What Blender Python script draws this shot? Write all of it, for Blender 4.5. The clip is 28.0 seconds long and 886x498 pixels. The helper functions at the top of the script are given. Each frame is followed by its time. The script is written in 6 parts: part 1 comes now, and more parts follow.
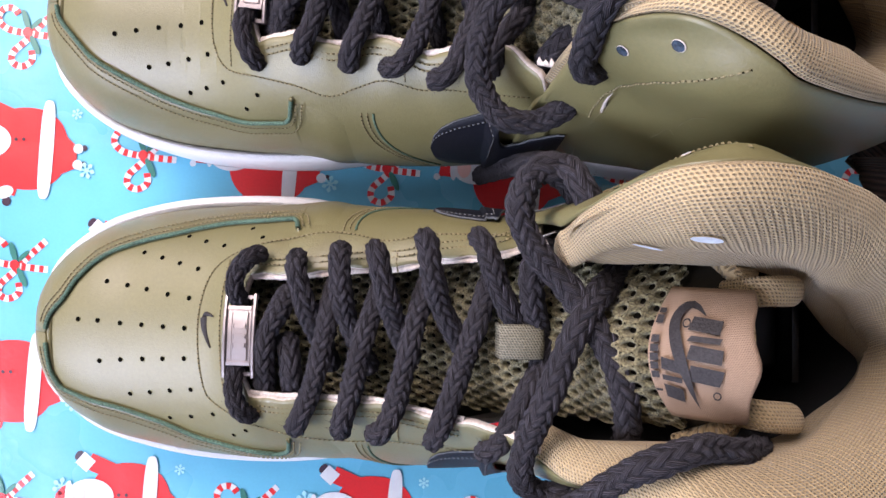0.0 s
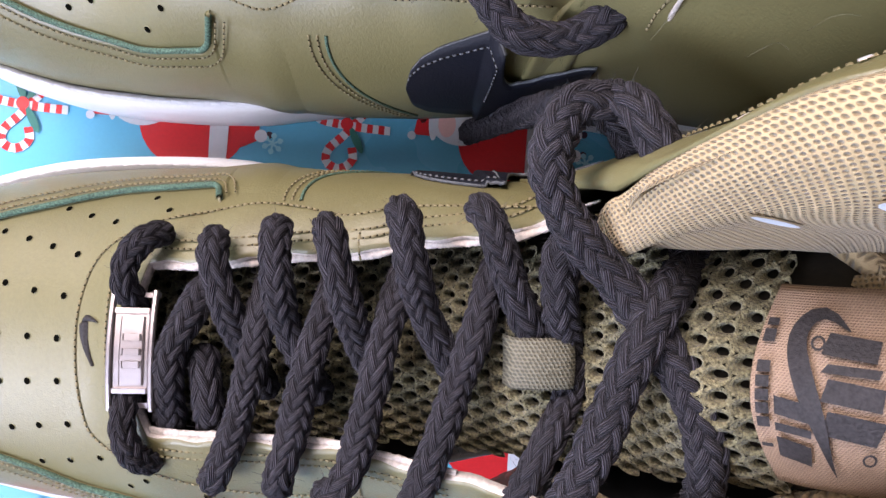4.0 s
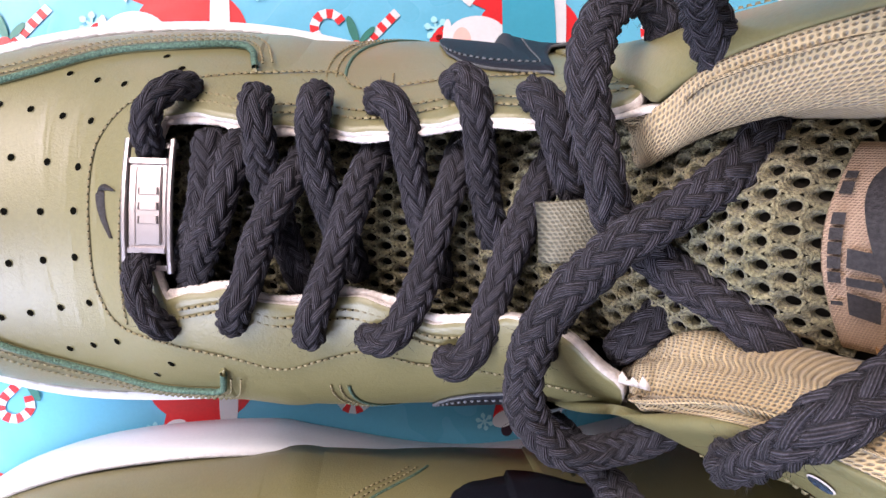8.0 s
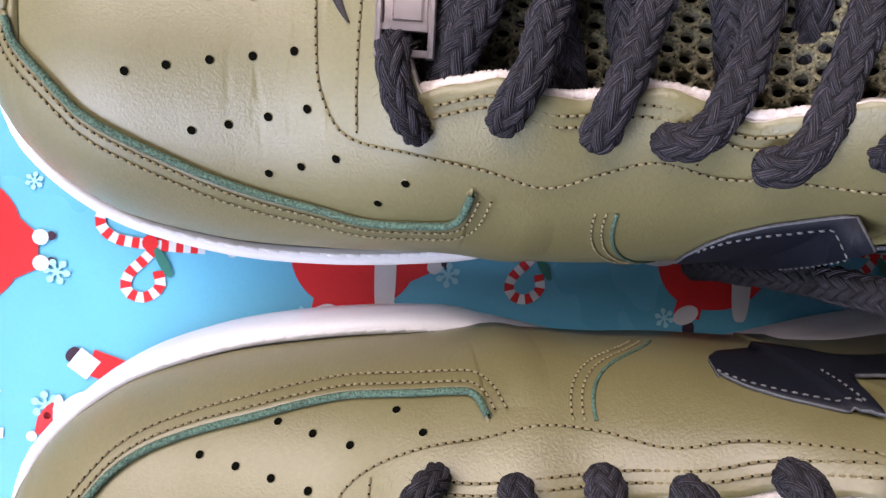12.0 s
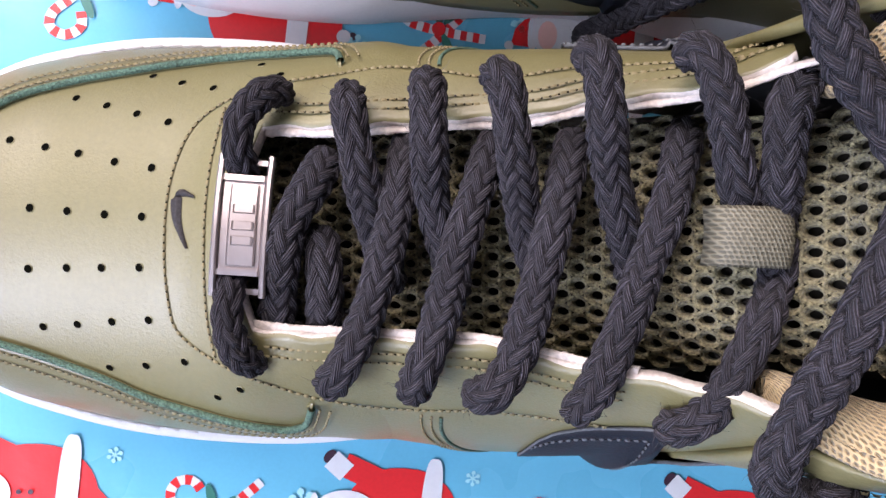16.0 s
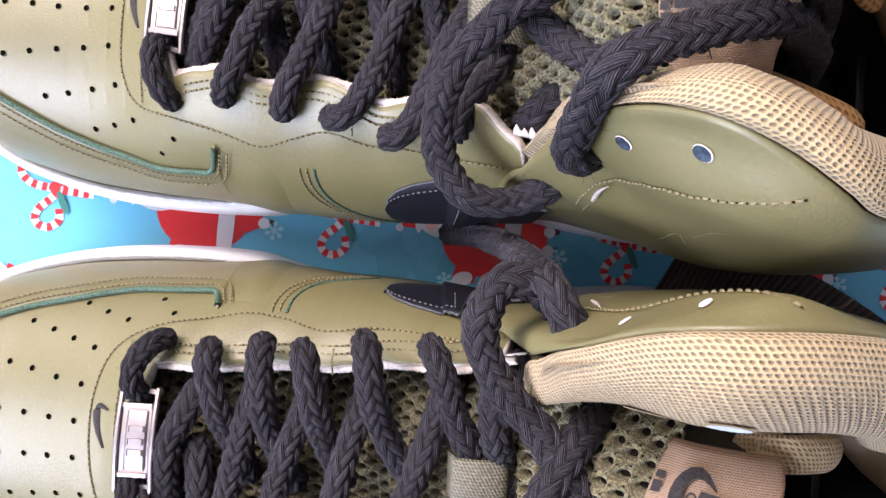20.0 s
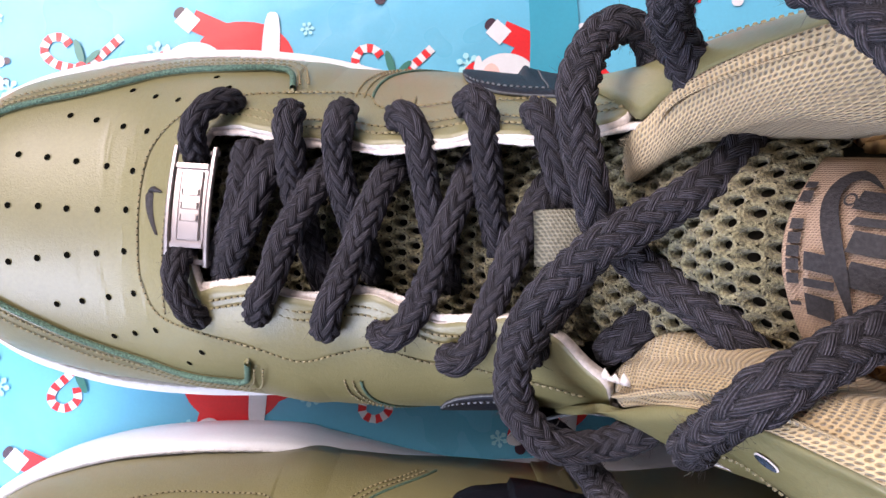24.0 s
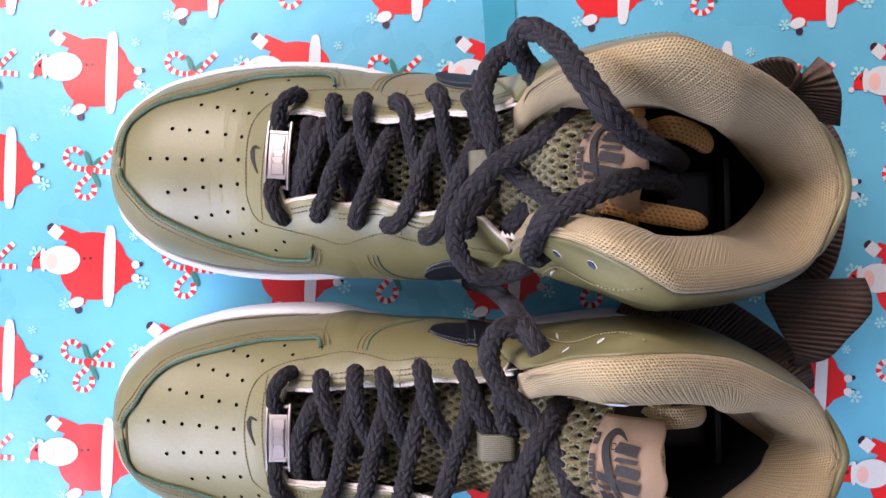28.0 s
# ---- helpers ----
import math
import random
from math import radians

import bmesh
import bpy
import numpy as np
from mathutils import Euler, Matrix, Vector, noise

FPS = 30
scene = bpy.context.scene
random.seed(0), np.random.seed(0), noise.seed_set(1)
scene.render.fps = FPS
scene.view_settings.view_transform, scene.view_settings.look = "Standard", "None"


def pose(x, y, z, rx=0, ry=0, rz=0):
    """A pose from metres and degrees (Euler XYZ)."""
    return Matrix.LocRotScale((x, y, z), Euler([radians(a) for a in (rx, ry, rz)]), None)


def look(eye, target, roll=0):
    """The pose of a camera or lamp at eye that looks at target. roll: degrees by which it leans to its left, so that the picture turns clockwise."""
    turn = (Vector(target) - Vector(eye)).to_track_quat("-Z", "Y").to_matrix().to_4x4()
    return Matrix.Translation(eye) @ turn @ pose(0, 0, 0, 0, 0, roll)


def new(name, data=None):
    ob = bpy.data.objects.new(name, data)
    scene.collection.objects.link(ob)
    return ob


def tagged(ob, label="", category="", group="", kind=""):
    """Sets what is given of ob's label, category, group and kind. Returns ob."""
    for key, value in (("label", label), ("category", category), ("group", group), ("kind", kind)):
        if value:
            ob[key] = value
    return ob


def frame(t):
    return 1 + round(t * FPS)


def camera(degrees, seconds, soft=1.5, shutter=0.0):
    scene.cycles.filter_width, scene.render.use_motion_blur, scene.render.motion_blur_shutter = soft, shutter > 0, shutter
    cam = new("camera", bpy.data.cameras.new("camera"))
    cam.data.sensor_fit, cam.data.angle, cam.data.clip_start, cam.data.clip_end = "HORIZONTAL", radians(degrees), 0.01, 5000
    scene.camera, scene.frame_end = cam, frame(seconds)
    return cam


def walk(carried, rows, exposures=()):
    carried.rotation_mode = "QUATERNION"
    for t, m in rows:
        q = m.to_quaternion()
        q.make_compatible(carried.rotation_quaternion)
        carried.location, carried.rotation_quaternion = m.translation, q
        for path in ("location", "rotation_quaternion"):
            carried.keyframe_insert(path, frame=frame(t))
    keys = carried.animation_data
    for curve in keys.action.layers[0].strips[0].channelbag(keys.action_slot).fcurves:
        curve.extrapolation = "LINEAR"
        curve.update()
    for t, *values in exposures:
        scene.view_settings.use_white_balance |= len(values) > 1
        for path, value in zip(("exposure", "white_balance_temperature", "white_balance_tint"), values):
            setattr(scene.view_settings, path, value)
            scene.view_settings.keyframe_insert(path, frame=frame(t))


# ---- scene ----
# the camera hovers over the shoes and looks straight down: seconds, metres, degrees
cam = camera(62.37, 28.0)
ROWS = [
    (0.0, -0.0002, -0.0017, 0.3291, 0.27, -0.08, 0.11),
    (0.5, -0.0032, -0.0160, 0.3128, 1.06, -2.39, 0.72),
    (1.0, -0.0038, -0.0177, 0.3020, 0.39, -2.06, 0.15),
    (1.5, -0.0038, -0.0258, 0.2859, -0.22, -2.54, 0.63),
    (2.0, -0.0024, -0.0204, 0.2782, -0.53, -2.65, 0.41),
    (2.5, -0.0053, -0.0204, 0.2717, -0.55, -2.89, 0.55),
    (4.5, -0.0038, 0.0104, 0.2551, -1.74, -2.80, -0.05),
    (5.0, -0.0050, 0.0247, 0.2569, -2.44, -2.84, -0.96),
    (5.5, -0.0064, 0.0363, 0.2572, -2.50, -2.68, -0.77),
    (6.0, -0.0058, 0.0504, 0.2566, -2.78, -2.72, -1.66),
    (6.5, -0.0035, 0.0609, 0.2539, -2.72, -2.91, -1.69),
    (7.0, -0.0023, 0.0724, 0.2513, -3.00, -3.49, -2.56),
    (7.5, -0.0080, 0.0816, 0.2479, -3.43, -3.20, -2.74),
    (8.0, -0.0128, 0.0898, 0.2440, -3.72, -4.37, -3.39),
    (8.5, -0.0185, 0.0955, 0.2360, -3.90, -4.93, -3.77),
    (9.0, -0.0323, 0.0971, 0.2310, -3.73, -5.44, -3.36),
    (9.5, -0.0397, 0.0988, 0.2245, -3.46, -5.76, -3.49),
    (10.0, -0.0482, 0.0982, 0.2133, -3.25, -6.42, -2.89),
    (10.5, -0.0554, 0.1021, 0.2148, -3.15, -5.62, -3.43),
    (11.0, -0.0659, 0.0959, 0.2161, -3.12, -5.95, -3.39),
    (11.5, -0.0747, 0.0761, 0.2183, -3.75, -6.48, -3.02),
    (12.0, -0.0751, 0.0505, 0.2136, -3.45, -6.34, -1.89),
    (12.5, -0.0729, 0.0263, 0.2115, -3.61, -7.34, -1.08),
    (13.0, -0.0743, 0.0057, 0.2120, -2.27, -8.34, 0.86),
    (13.5, -0.0747, -0.0062, 0.2094, -2.56, -8.54, 0.45),
    (15.5, -0.0589, -0.0289, 0.2236, -0.95, -6.01, 0.89),
    (16.0, -0.0426, -0.0331, 0.2296, -0.20, -5.44, 2.43),
    (16.5, -0.0241, -0.0252, 0.2412, 0.18, -2.81, 1.61),
    (17.0, -0.0129, -0.0234, 0.2476, 0.13, -1.77, 1.89),
    (17.5, -0.0027, -0.0213, 0.2561, 0.05, -0.46, 2.42),
    (18.0, 0.0119, -0.0226, 0.2592, 1.15, 0.70, 2.63),
    (18.5, 0.0195, -0.0174, 0.2656, 0.79, 1.21, 3.02),
    (19.0, 0.0263, 0.0005, 0.2736, -0.53, 0.34, 2.30),
    (19.5, 0.0159, 0.0163, 0.2770, -0.82, -0.59, 3.02),
    (20.0, 0.0101, 0.0293, 0.2822, -0.96, -0.85, 2.51),
    (20.5, 0.0087, 0.0433, 0.2846, -0.95, -0.62, 1.72),
    (21.0, 0.0080, 0.0596, 0.2842, -1.36, -1.07, 1.04),
    (21.5, 0.0096, 0.0794, 0.2798, -1.64, -1.82, 0.35),
    (22.0, 0.0066, 0.0939, 0.2783, -1.78, -1.78, 0.56),
    (22.5, -0.0013, 0.0984, 0.2787, -1.37, -0.28, 0.95),
    (24.5, -0.0053, 0.0715, 0.2545, 0.35, -0.13, -1.38),
    (25.0, -0.0114, 0.0626, 0.2757, 0.53, -0.62, -0.61),
    (25.5, -0.0080, 0.0519, 0.2985, 1.00, -0.00, -0.53),
    (26.0, -0.0052, 0.0543, 0.3200, 2.17, -0.09, -0.54),
    (26.5, 0.0020, 0.0603, 0.3333, 1.02, 0.31, -1.10),
    (27.0, 0.0064, 0.0628, 0.3600, 0.60, -0.08, -1.04),
    (27.5, 0.0077, 0.0641, 0.3768, -0.26, 0.80, -1.46),
    (28.0, 0.0110, 0.0547, 0.3933, -1.04, 1.11, -1.82),
]
walk(cam, [(t, pose(x, y, z, rx, ry, rz)) for t, x, y, z, rx, ry, rz in ROWS],
     [(0.0, 0.20), (4.5, 0.40), (6.0, 0.45), (8.0, 0.40), (10.0, 0.25), (12.0, 0.05), (14.0, 0.15), (16.0, 0.35), (20.0, 0.60), (23.0, 0.40), (26.0, 0.15), (28.0, 0.05)])

# ---- world and light ----
world = bpy.data.worlds.new("sky")
scene.world = world
world.use_nodes = True
wn = world.node_tree
sky = wn.nodes.new("ShaderNodeTexSky")
sky.sky_type = "NISHITA"
sky.sun_disc = False
sky.sun_elevation, sky.sun_rotation = radians(38), radians(250)
wn.links.new(sky.outputs[0], wn.nodes["Background"].inputs[0])
wn.nodes["Background"].inputs[1].default_value = 0.10
scene.view_settings.exposure = 0.0


def window_light(name, size_x, size_y, watts, m, colour):
    lamp = bpy.data.lights.new(name, "AREA")
    lamp.shape, lamp.size, lamp.size_y = "RECTANGLE", size_x, size_y
    lamp.energy, lamp.color = watts, colour
    ob = new(name, lamp)
    ob.matrix_world = m
    return ob


# daylight that falls in through the two windows of the room
window_light("window_light", 1.5, 1.3, 82, look((-1.42, -1.00, 1.12), (-0.08, 0.0, 0.0)), (0.715, 0.775, 1.04))
window_light("window_light", 1.5, 1.2, 62, look((-0.85, 1.20, 1.45), (-0.08, 0.0, 0.0)), (1.0, 0.865, 0.875))


# ---- materials ----
def mat(name, colour, rough=0.5, metal=0.0, grain=0.12, grain_scale=900, stain=0.10, stain_scale=25,
        bump=0.1, bump_scale=900, second=None, bump_distance=0.0006, sheen=0.0, specular=0.5, coat=0.0):
    """A surface whose colour varies at two scales, with a fine relief."""
    m = bpy.data.materials.new(name)
    m.use_nodes = True
    t = m.node_tree
    n, b = t.nodes, t.nodes["Principled BSDF"]
    co = n.new("ShaderNodeTexCoord")
    fine, broad = n.new("ShaderNodeTexNoise"), n.new("ShaderNodeTexNoise")
    fine.inputs["Scale"].default_value, fine.inputs["Detail"].default_value = grain_scale, 4
    broad.inputs["Scale"].default_value, broad.inputs["Detail"].default_value = stain_scale, 3
    ramps = []
    for tex, amount in ((fine, grain), (broad, stain)):
        t.links.new(co.outputs["Object"], tex.inputs["Vector"])
        r = n.new("ShaderNodeMapRange")
        r.inputs[1].default_value, r.inputs[2].default_value = 0.25, 0.75
        r.inputs[3].default_value, r.inputs[4].default_value = 1 - amount, 1 + amount
        t.links.new(tex.outputs["Fac"], r.inputs[0])
        ramps.append(r)
    mul = n.new("ShaderNodeMath")
    mul.operation = "MULTIPLY"
    t.links.new(ramps[0].outputs[0], mul.inputs[0])
    t.links.new(ramps[1].outputs[0], mul.inputs[1])
    base = n.new("ShaderNodeMix")
    base.data_type = "RGBA"
    base.inputs["A"].default_value = (*colour, 1)
    base.inputs["B"].default_value = (*(second or colour), 1)
    t.links.new(broad.outputs["Fac"], base.inputs["Factor"])
    shade = n.new("ShaderNodeVectorMath")
    shade.operation = "SCALE"
    t.links.new(base.outputs["Result"], shade.inputs[0])
    t.links.new(mul.outputs[0], shade.inputs["Scale"])
    t.links.new(shade.outputs[0], b.inputs["Base Color"])
    b.inputs["Roughness"].default_value, b.inputs["Metallic"].default_value = rough, metal
    b.inputs["Specular IOR Level"].default_value = specular
    b.inputs["Sheen Weight"].default_value = sheen
    b.inputs["Coat Weight"].default_value = coat
    rough_var = n.new("ShaderNodeMapRange")
    rough_var.inputs[3].default_value, rough_var.inputs[4].default_value = rough * 0.85, min(1, rough * 1.15)
    t.links.new(broad.outputs["Fac"], rough_var.inputs[0])
    t.links.new(rough_var.outputs[0], b.inputs["Roughness"])
    if bump:
        relief, bu = n.new("ShaderNodeTexNoise"), n.new("ShaderNodeBump")
        relief.inputs["Scale"].default_value, relief.inputs["Detail"].default_value = bump_scale, 5
        t.links.new(co.outputs["Object"], relief.inputs["Vector"])
        bu.inputs["Strength"].default_value, bu.inputs["Distance"].default_value = bump, bump_distance
        t.links.new(relief.outputs["Fac"], bu.inputs["Height"])
        t.links.new(bu.outputs[0], b.inputs["Normal"])
    return m


def weave(m, along, across, depth, dark, skew=0.5, randomness=0.15, hole=0.30, soft=(0.45, 1.25), rib=None):
    """Adds a knitted pattern of dimples to a material, laid along the UV map, which is in metres."""
    t = m.node_tree
    n, b = t.nodes, t.nodes["Principled BSDF"]
    uv, sep, comb = n.new("ShaderNodeUVMap"), n.new("ShaderNodeSeparateXYZ"), n.new("ShaderNodeCombineXYZ")
    t.links.new(uv.outputs[0], sep.inputs[0])

    def math_node(op, a, c):
        k = n.new("ShaderNodeMath")
        k.operation = op
        for i, v in enumerate((a, c)):
            if isinstance(v, (int, float)):
                k.inputs[i].default_value = v
            else:
                t.links.new(v, k.inputs[i])
        return k.outputs[0]

    y = math_node("MULTIPLY", sep.outputs[1], 1 / across)
    x = math_node("ADD", math_node("MULTIPLY", sep.outputs[0], 1 / along), math_node("MULTIPLY", y, skew))
    t.links.new(x, comb.inputs[0])
    t.links.new(y, comb.inputs[1])
    vor = n.new("ShaderNodeTexVoronoi")
    vor.voronoi_dimensions = "2D"
    vor.inputs["Scale"].default_value, vor.inputs["Randomness"].default_value = 1.0, randomness
    t.links.new(comb.outputs[0], vor.inputs["Vector"])
    r = n.new("ShaderNodeMapRange")
    r.interpolation_type = "SMOOTHSTEP"
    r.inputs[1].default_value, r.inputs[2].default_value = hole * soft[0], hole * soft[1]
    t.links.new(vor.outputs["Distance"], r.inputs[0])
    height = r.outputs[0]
    if rib:     # farther in the knit is drawn out into ribs
        deep = n.new("ShaderNodeMapRange")
        deep.interpolation_type = "SMOOTHSTEP"
        deep.inputs[1].default_value, deep.inputs[2].default_value = rib[0], rib[0] + 0.006
        t.links.new(sep.outputs[1], deep.inputs[0])
        turn = math_node("MULTIPLY", math_node("ADD", sep.outputs[0], math_node("MULTIPLY", sep.outputs[1], 0.7)), 2 * math.pi / rib[1])
        ridge_ = math_node("ADD", math_node("MULTIPLY", math_node("SINE", turn, 0.0), 0.20), 0.80)
        height = math_node("MULTIPLY", height, math_node("SUBTRACT", 1.0, math_node("MULTIPLY", deep.outputs[0], math_node("SUBTRACT", 1.0, ridge_))))
    old = b.inputs["Base Color"].links[0].from_socket
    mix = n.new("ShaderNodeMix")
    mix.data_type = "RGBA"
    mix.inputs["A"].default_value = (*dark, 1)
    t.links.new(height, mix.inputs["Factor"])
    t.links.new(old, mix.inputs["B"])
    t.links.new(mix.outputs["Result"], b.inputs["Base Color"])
    bu = n.new("ShaderNodeBump")
    bu.inputs["Strength"].default_value, bu.inputs["Distance"].default_value = 0.9, depth
    t.links.new(height, bu.inputs["Height"])
    if b.inputs["Normal"].links:
        t.links.new(b.inputs["Normal"].links[0].from_socket, bu.inputs["Normal"])
    t.links.new(bu.outputs[0], b.inputs["Normal"])
    return m


def ribs(m, pitch, depth, dark=0.5):
    """Adds fine ribs, square to the UV map's first axis."""
    t = m.node_tree
    n, b = t.nodes, t.nodes["Principled BSDF"]
    uv, sep = n.new("ShaderNodeUVMap"), n.new("ShaderNodeSeparateXYZ")
    t.links.new(uv.outputs[0], sep.inputs[0])
    k, s = n.new("ShaderNodeMath"), n.new("ShaderNodeMath")
    k.operation, s.operation = "MULTIPLY", "SINE"
    k.inputs[1].default_value = 2 * math.pi / pitch
    t.links.new(sep.outputs[0], k.inputs[0])
    t.links.new(k.outputs[0], s.inputs[0])
    r = n.new("ShaderNodeMapRange")
    r.inputs[1].default_value, r.inputs[2].default_value, r.inputs[3].default_value = -1, 0.4, dark
    t.links.new(s.outputs[0], r.inputs[0])
    old = b.inputs["Base Color"].links[0].from_socket
    sc = n.new("ShaderNodeVectorMath")
    sc.operation = "SCALE"
    t.links.new(old, sc.inputs[0])
    t.links.new(r.outputs[0], sc.inputs["Scale"])
    t.links.new(sc.outputs[0], b.inputs["Base Color"])
    bu = n.new("ShaderNodeBump")
    bu.inputs["Strength"].default_value, bu.inputs["Distance"].default_value = 1.0, depth
    t.links.new(s.outputs[0], bu.inputs["Height"])
    t.links.new(bu.outputs[0], b.inputs["Normal"])
    return m


def yarns(m):
    """Fine yarns that run along each strand, the shade between them put into the colour: the UV map's first axis lies
    across the strand, the second along it.
    """
    t = m.node_tree
    n, b = t.nodes, t.nodes["Principled BSDF"]
    uv, mp, tex = n.new("ShaderNodeUVMap"), n.new("ShaderNodeMapping"), n.new("ShaderNodeTexNoise")
    mp.inputs["Scale"].default_value = (2300, 260, 1)
    tex.inputs["Scale"].default_value, tex.inputs["Detail"].default_value, tex.inputs["Distortion"].default_value = 1.0, 3, 0.6
    t.links.new(uv.outputs[0], mp.inputs[0])
    t.links.new(mp.outputs[0], tex.inputs["Vector"])
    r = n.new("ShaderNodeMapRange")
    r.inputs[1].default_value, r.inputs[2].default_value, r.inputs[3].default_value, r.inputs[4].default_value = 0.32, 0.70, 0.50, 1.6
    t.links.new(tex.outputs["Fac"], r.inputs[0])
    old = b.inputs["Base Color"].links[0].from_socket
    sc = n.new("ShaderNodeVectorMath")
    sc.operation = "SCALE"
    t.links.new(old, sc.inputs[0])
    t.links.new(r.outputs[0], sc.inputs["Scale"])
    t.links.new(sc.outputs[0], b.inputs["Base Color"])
    bu = n.new("ShaderNodeBump")
    bu.inputs["Strength"].default_value, bu.inputs["Distance"].default_value = 1.0, 0.0006
    # six plied yarns lie side by side in every strand
    sep, k, jit, add, wave, groove_shade, more = (n.new(x) for x in ("ShaderNodeSeparateXYZ", "ShaderNodeMath", "ShaderNodeMath", "ShaderNodeMath", "ShaderNodeMath", "ShaderNodeMapRange", "ShaderNodeVectorMath"))
    k.operation, jit.operation, add.operation, wave.operation, more.operation = "MULTIPLY", "MULTIPLY", "ADD", "SINE", "SCALE"
    k.inputs[1].default_value, jit.inputs[1].default_value = 2 * math.pi / 0.00050, 4.0
    t.links.new(uv.outputs[0], sep.inputs[0])
    t.links.new(sep.outputs[0], k.inputs[0])
    t.links.new(tex.outputs["Fac"], jit.inputs[0])
    t.links.new(k.outputs[0], add.inputs[0])
    t.links.new(jit.outputs[0], add.inputs[1])
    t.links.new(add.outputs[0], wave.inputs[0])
    # the colour darkens in the grooves between yarns, as painted shade
    groove_shade.inputs[1].default_value, groove_shade.inputs[2].default_value, groove_shade.inputs[3].default_value, groove_shade.inputs[4].default_value = -1, 1, 0.42, 1.45
    t.links.new(wave.outputs[0], groove_shade.inputs[0])
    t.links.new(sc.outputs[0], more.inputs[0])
    t.links.new(groove_shade.outputs[0], more.inputs["Scale"])
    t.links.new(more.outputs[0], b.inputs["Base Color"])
    hs = n.new("ShaderNodeMath")
    hs.operation = "MULTIPLY_ADD"
    hs.inputs[1].default_value = 0.35
    t.links.new(wave.outputs[0], hs.inputs[0])
    t.links.new(tex.outputs["Fac"], hs.inputs[2])
    t.links.new(hs.outputs[0], bu.inputs["Height"])
    t.links.new(b.inputs["Normal"].links[0].from_socket, bu.inputs["Normal"])
    t.links.new(bu.outputs[0], b.inputs["Normal"])
    return m


LEATHER = mat("olive_leather", (0.170, 0.150, 0.062), 0.40, grain=0.07, stain=0.12, stain_scale=18, bump=0.30, bump_scale=1700, second=(0.184, 0.166, 0.077), bump_distance=0.0004, specular=0.75)
TAIL = mat("pale_loose_thread", (0.22, 0.20, 0.13), 0.9, bump=0)
RAW_EDGE = mat("raw_leather_edge", (0.62, 0.55, 0.50), 0.9, grain=0.25, stain=0.15, bump=0.5, bump_scale=1500)
TEAL_EDGE = mat("green_dyed_leather_edge", (0.080, 0.142, 0.100), 0.9, grain=0.8, grain_scale=1800, bump=1.0, bump_scale=2200)
BLACK_LEATHER = mat("black_leather", (0.009, 0.010, 0.016), 0.55, bump=0.25, bump_scale=1500, specular=0.2)
RUBBER = mat("white_rubber", (0.74, 0.73, 0.75), 0.5, grain=0.03, stain=0.05, bump=0.08)
LACE = mat("charcoal_cotton_lace", (0.054, 0.049, 0.059), 0.95, grain=0.35, grain_scale=2500, stain=0.2, stain_scale=90, bump=0.6, bump_scale=2600, sheen=0.04, specular=0.10)
LINT = mat("pale_cotton_fibre", (0.075, 0.070, 0.075), 0.9, bump=0)
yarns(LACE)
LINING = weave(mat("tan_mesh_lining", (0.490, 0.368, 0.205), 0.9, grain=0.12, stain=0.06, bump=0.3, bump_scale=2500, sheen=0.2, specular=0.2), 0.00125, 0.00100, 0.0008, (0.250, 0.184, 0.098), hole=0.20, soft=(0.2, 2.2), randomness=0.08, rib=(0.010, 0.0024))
MESH = mat("olive_tongue_mesh", (0.232, 0.222, 0.122), 0.9, second=(0.19, 0.150, 0.085), grain=0.9, grain_scale=1500, stain=0.25, stain_scale=45, bump=1.0, bump_scale=1900, sheen=0.15, specular=0.2, bump_distance=0.0010)
# brown backing, coloured nearly black for the shade behind the mesh holes
MESH_BACK = mat("shaded_brown_mesh_backing", (0.016, 0.012, 0.007), 0.95, grain=0.3)
LABEL = weave(mat("tan_woven_label", (0.42, 0.285, 0.190), 0.50, grain=0.1, stain=0.05, bump=0.2), 0.00055, 0.00042, 0.0002, (0.29, 0.19, 0.13), hole=0.4)
PRINT = mat("dark_woven_print", (0.022, 0.018, 0.019), 0.7, grain=0.85, grain_scale=1500, bump=0.5, bump_scale=1500)
WEBBING = weave(mat("olive_webbing", (0.205, 0.188, 0.132), 0.6, bump=0.2), 0.0009, 0.0008, 0.0003, (0.10, 0.092, 0.065), hole=0.42)
STRAP = ribs(mat("brown_grosgrain_strap", (0.105, 0.060, 0.042), 0.65, bump=0.0), 0.0021, 0.0005, 0.35)
THREAD = mat("olive_thread", (0.215, 0.178, 0.090), 0.7, grain=0.3, bump=0.4)
THREAD_PALE = mat("pale_thread", (0.10, 0.105, 0.115), 0.7, grain=0.3, bump=0.4)
HOLE = mat("punched_hole", (0.004, 0.004, 0.003), 1.0, bump=0, specular=0.0)
NEEDLE_HOLE = mat("needle_hole", (0.018, 0.015, 0.009), 1.0, bump=0, specular=0.0)
STEEL = mat("polished_steel", (0.46, 0.405, 0.395), 0.42, metal=1.0, grain=0.03, stain=0.06, stain_scale=120, bump=0.05, bump_scale=500)
# the eyelet floor's blue-grey colour stands in for a glint in the hole
EYELET_FLOOR = mat("blue_grey_eyelet_glint", (0.035, 0.050, 0.075), 0.25, grain=0.8, bump=0.6)
# black that stands in for the shade deep inside the shoes
BLACK = mat("black_inside_shade", (0.006, 0.006, 0.007), 0.8, bump=0.2)
BLACK_PLASTIC = mat("black_plastic", (0.012, 0.012, 0.013), 0.3, bump=0.05)
ORANGE = weave(mat("orange_tan_lining", (0.44, 0.24, 0.085), 0.85, grain=0.15, bump=0.3), 0.0021, 0.0014, 0.0004, (0.22, 0.11, 0.04))
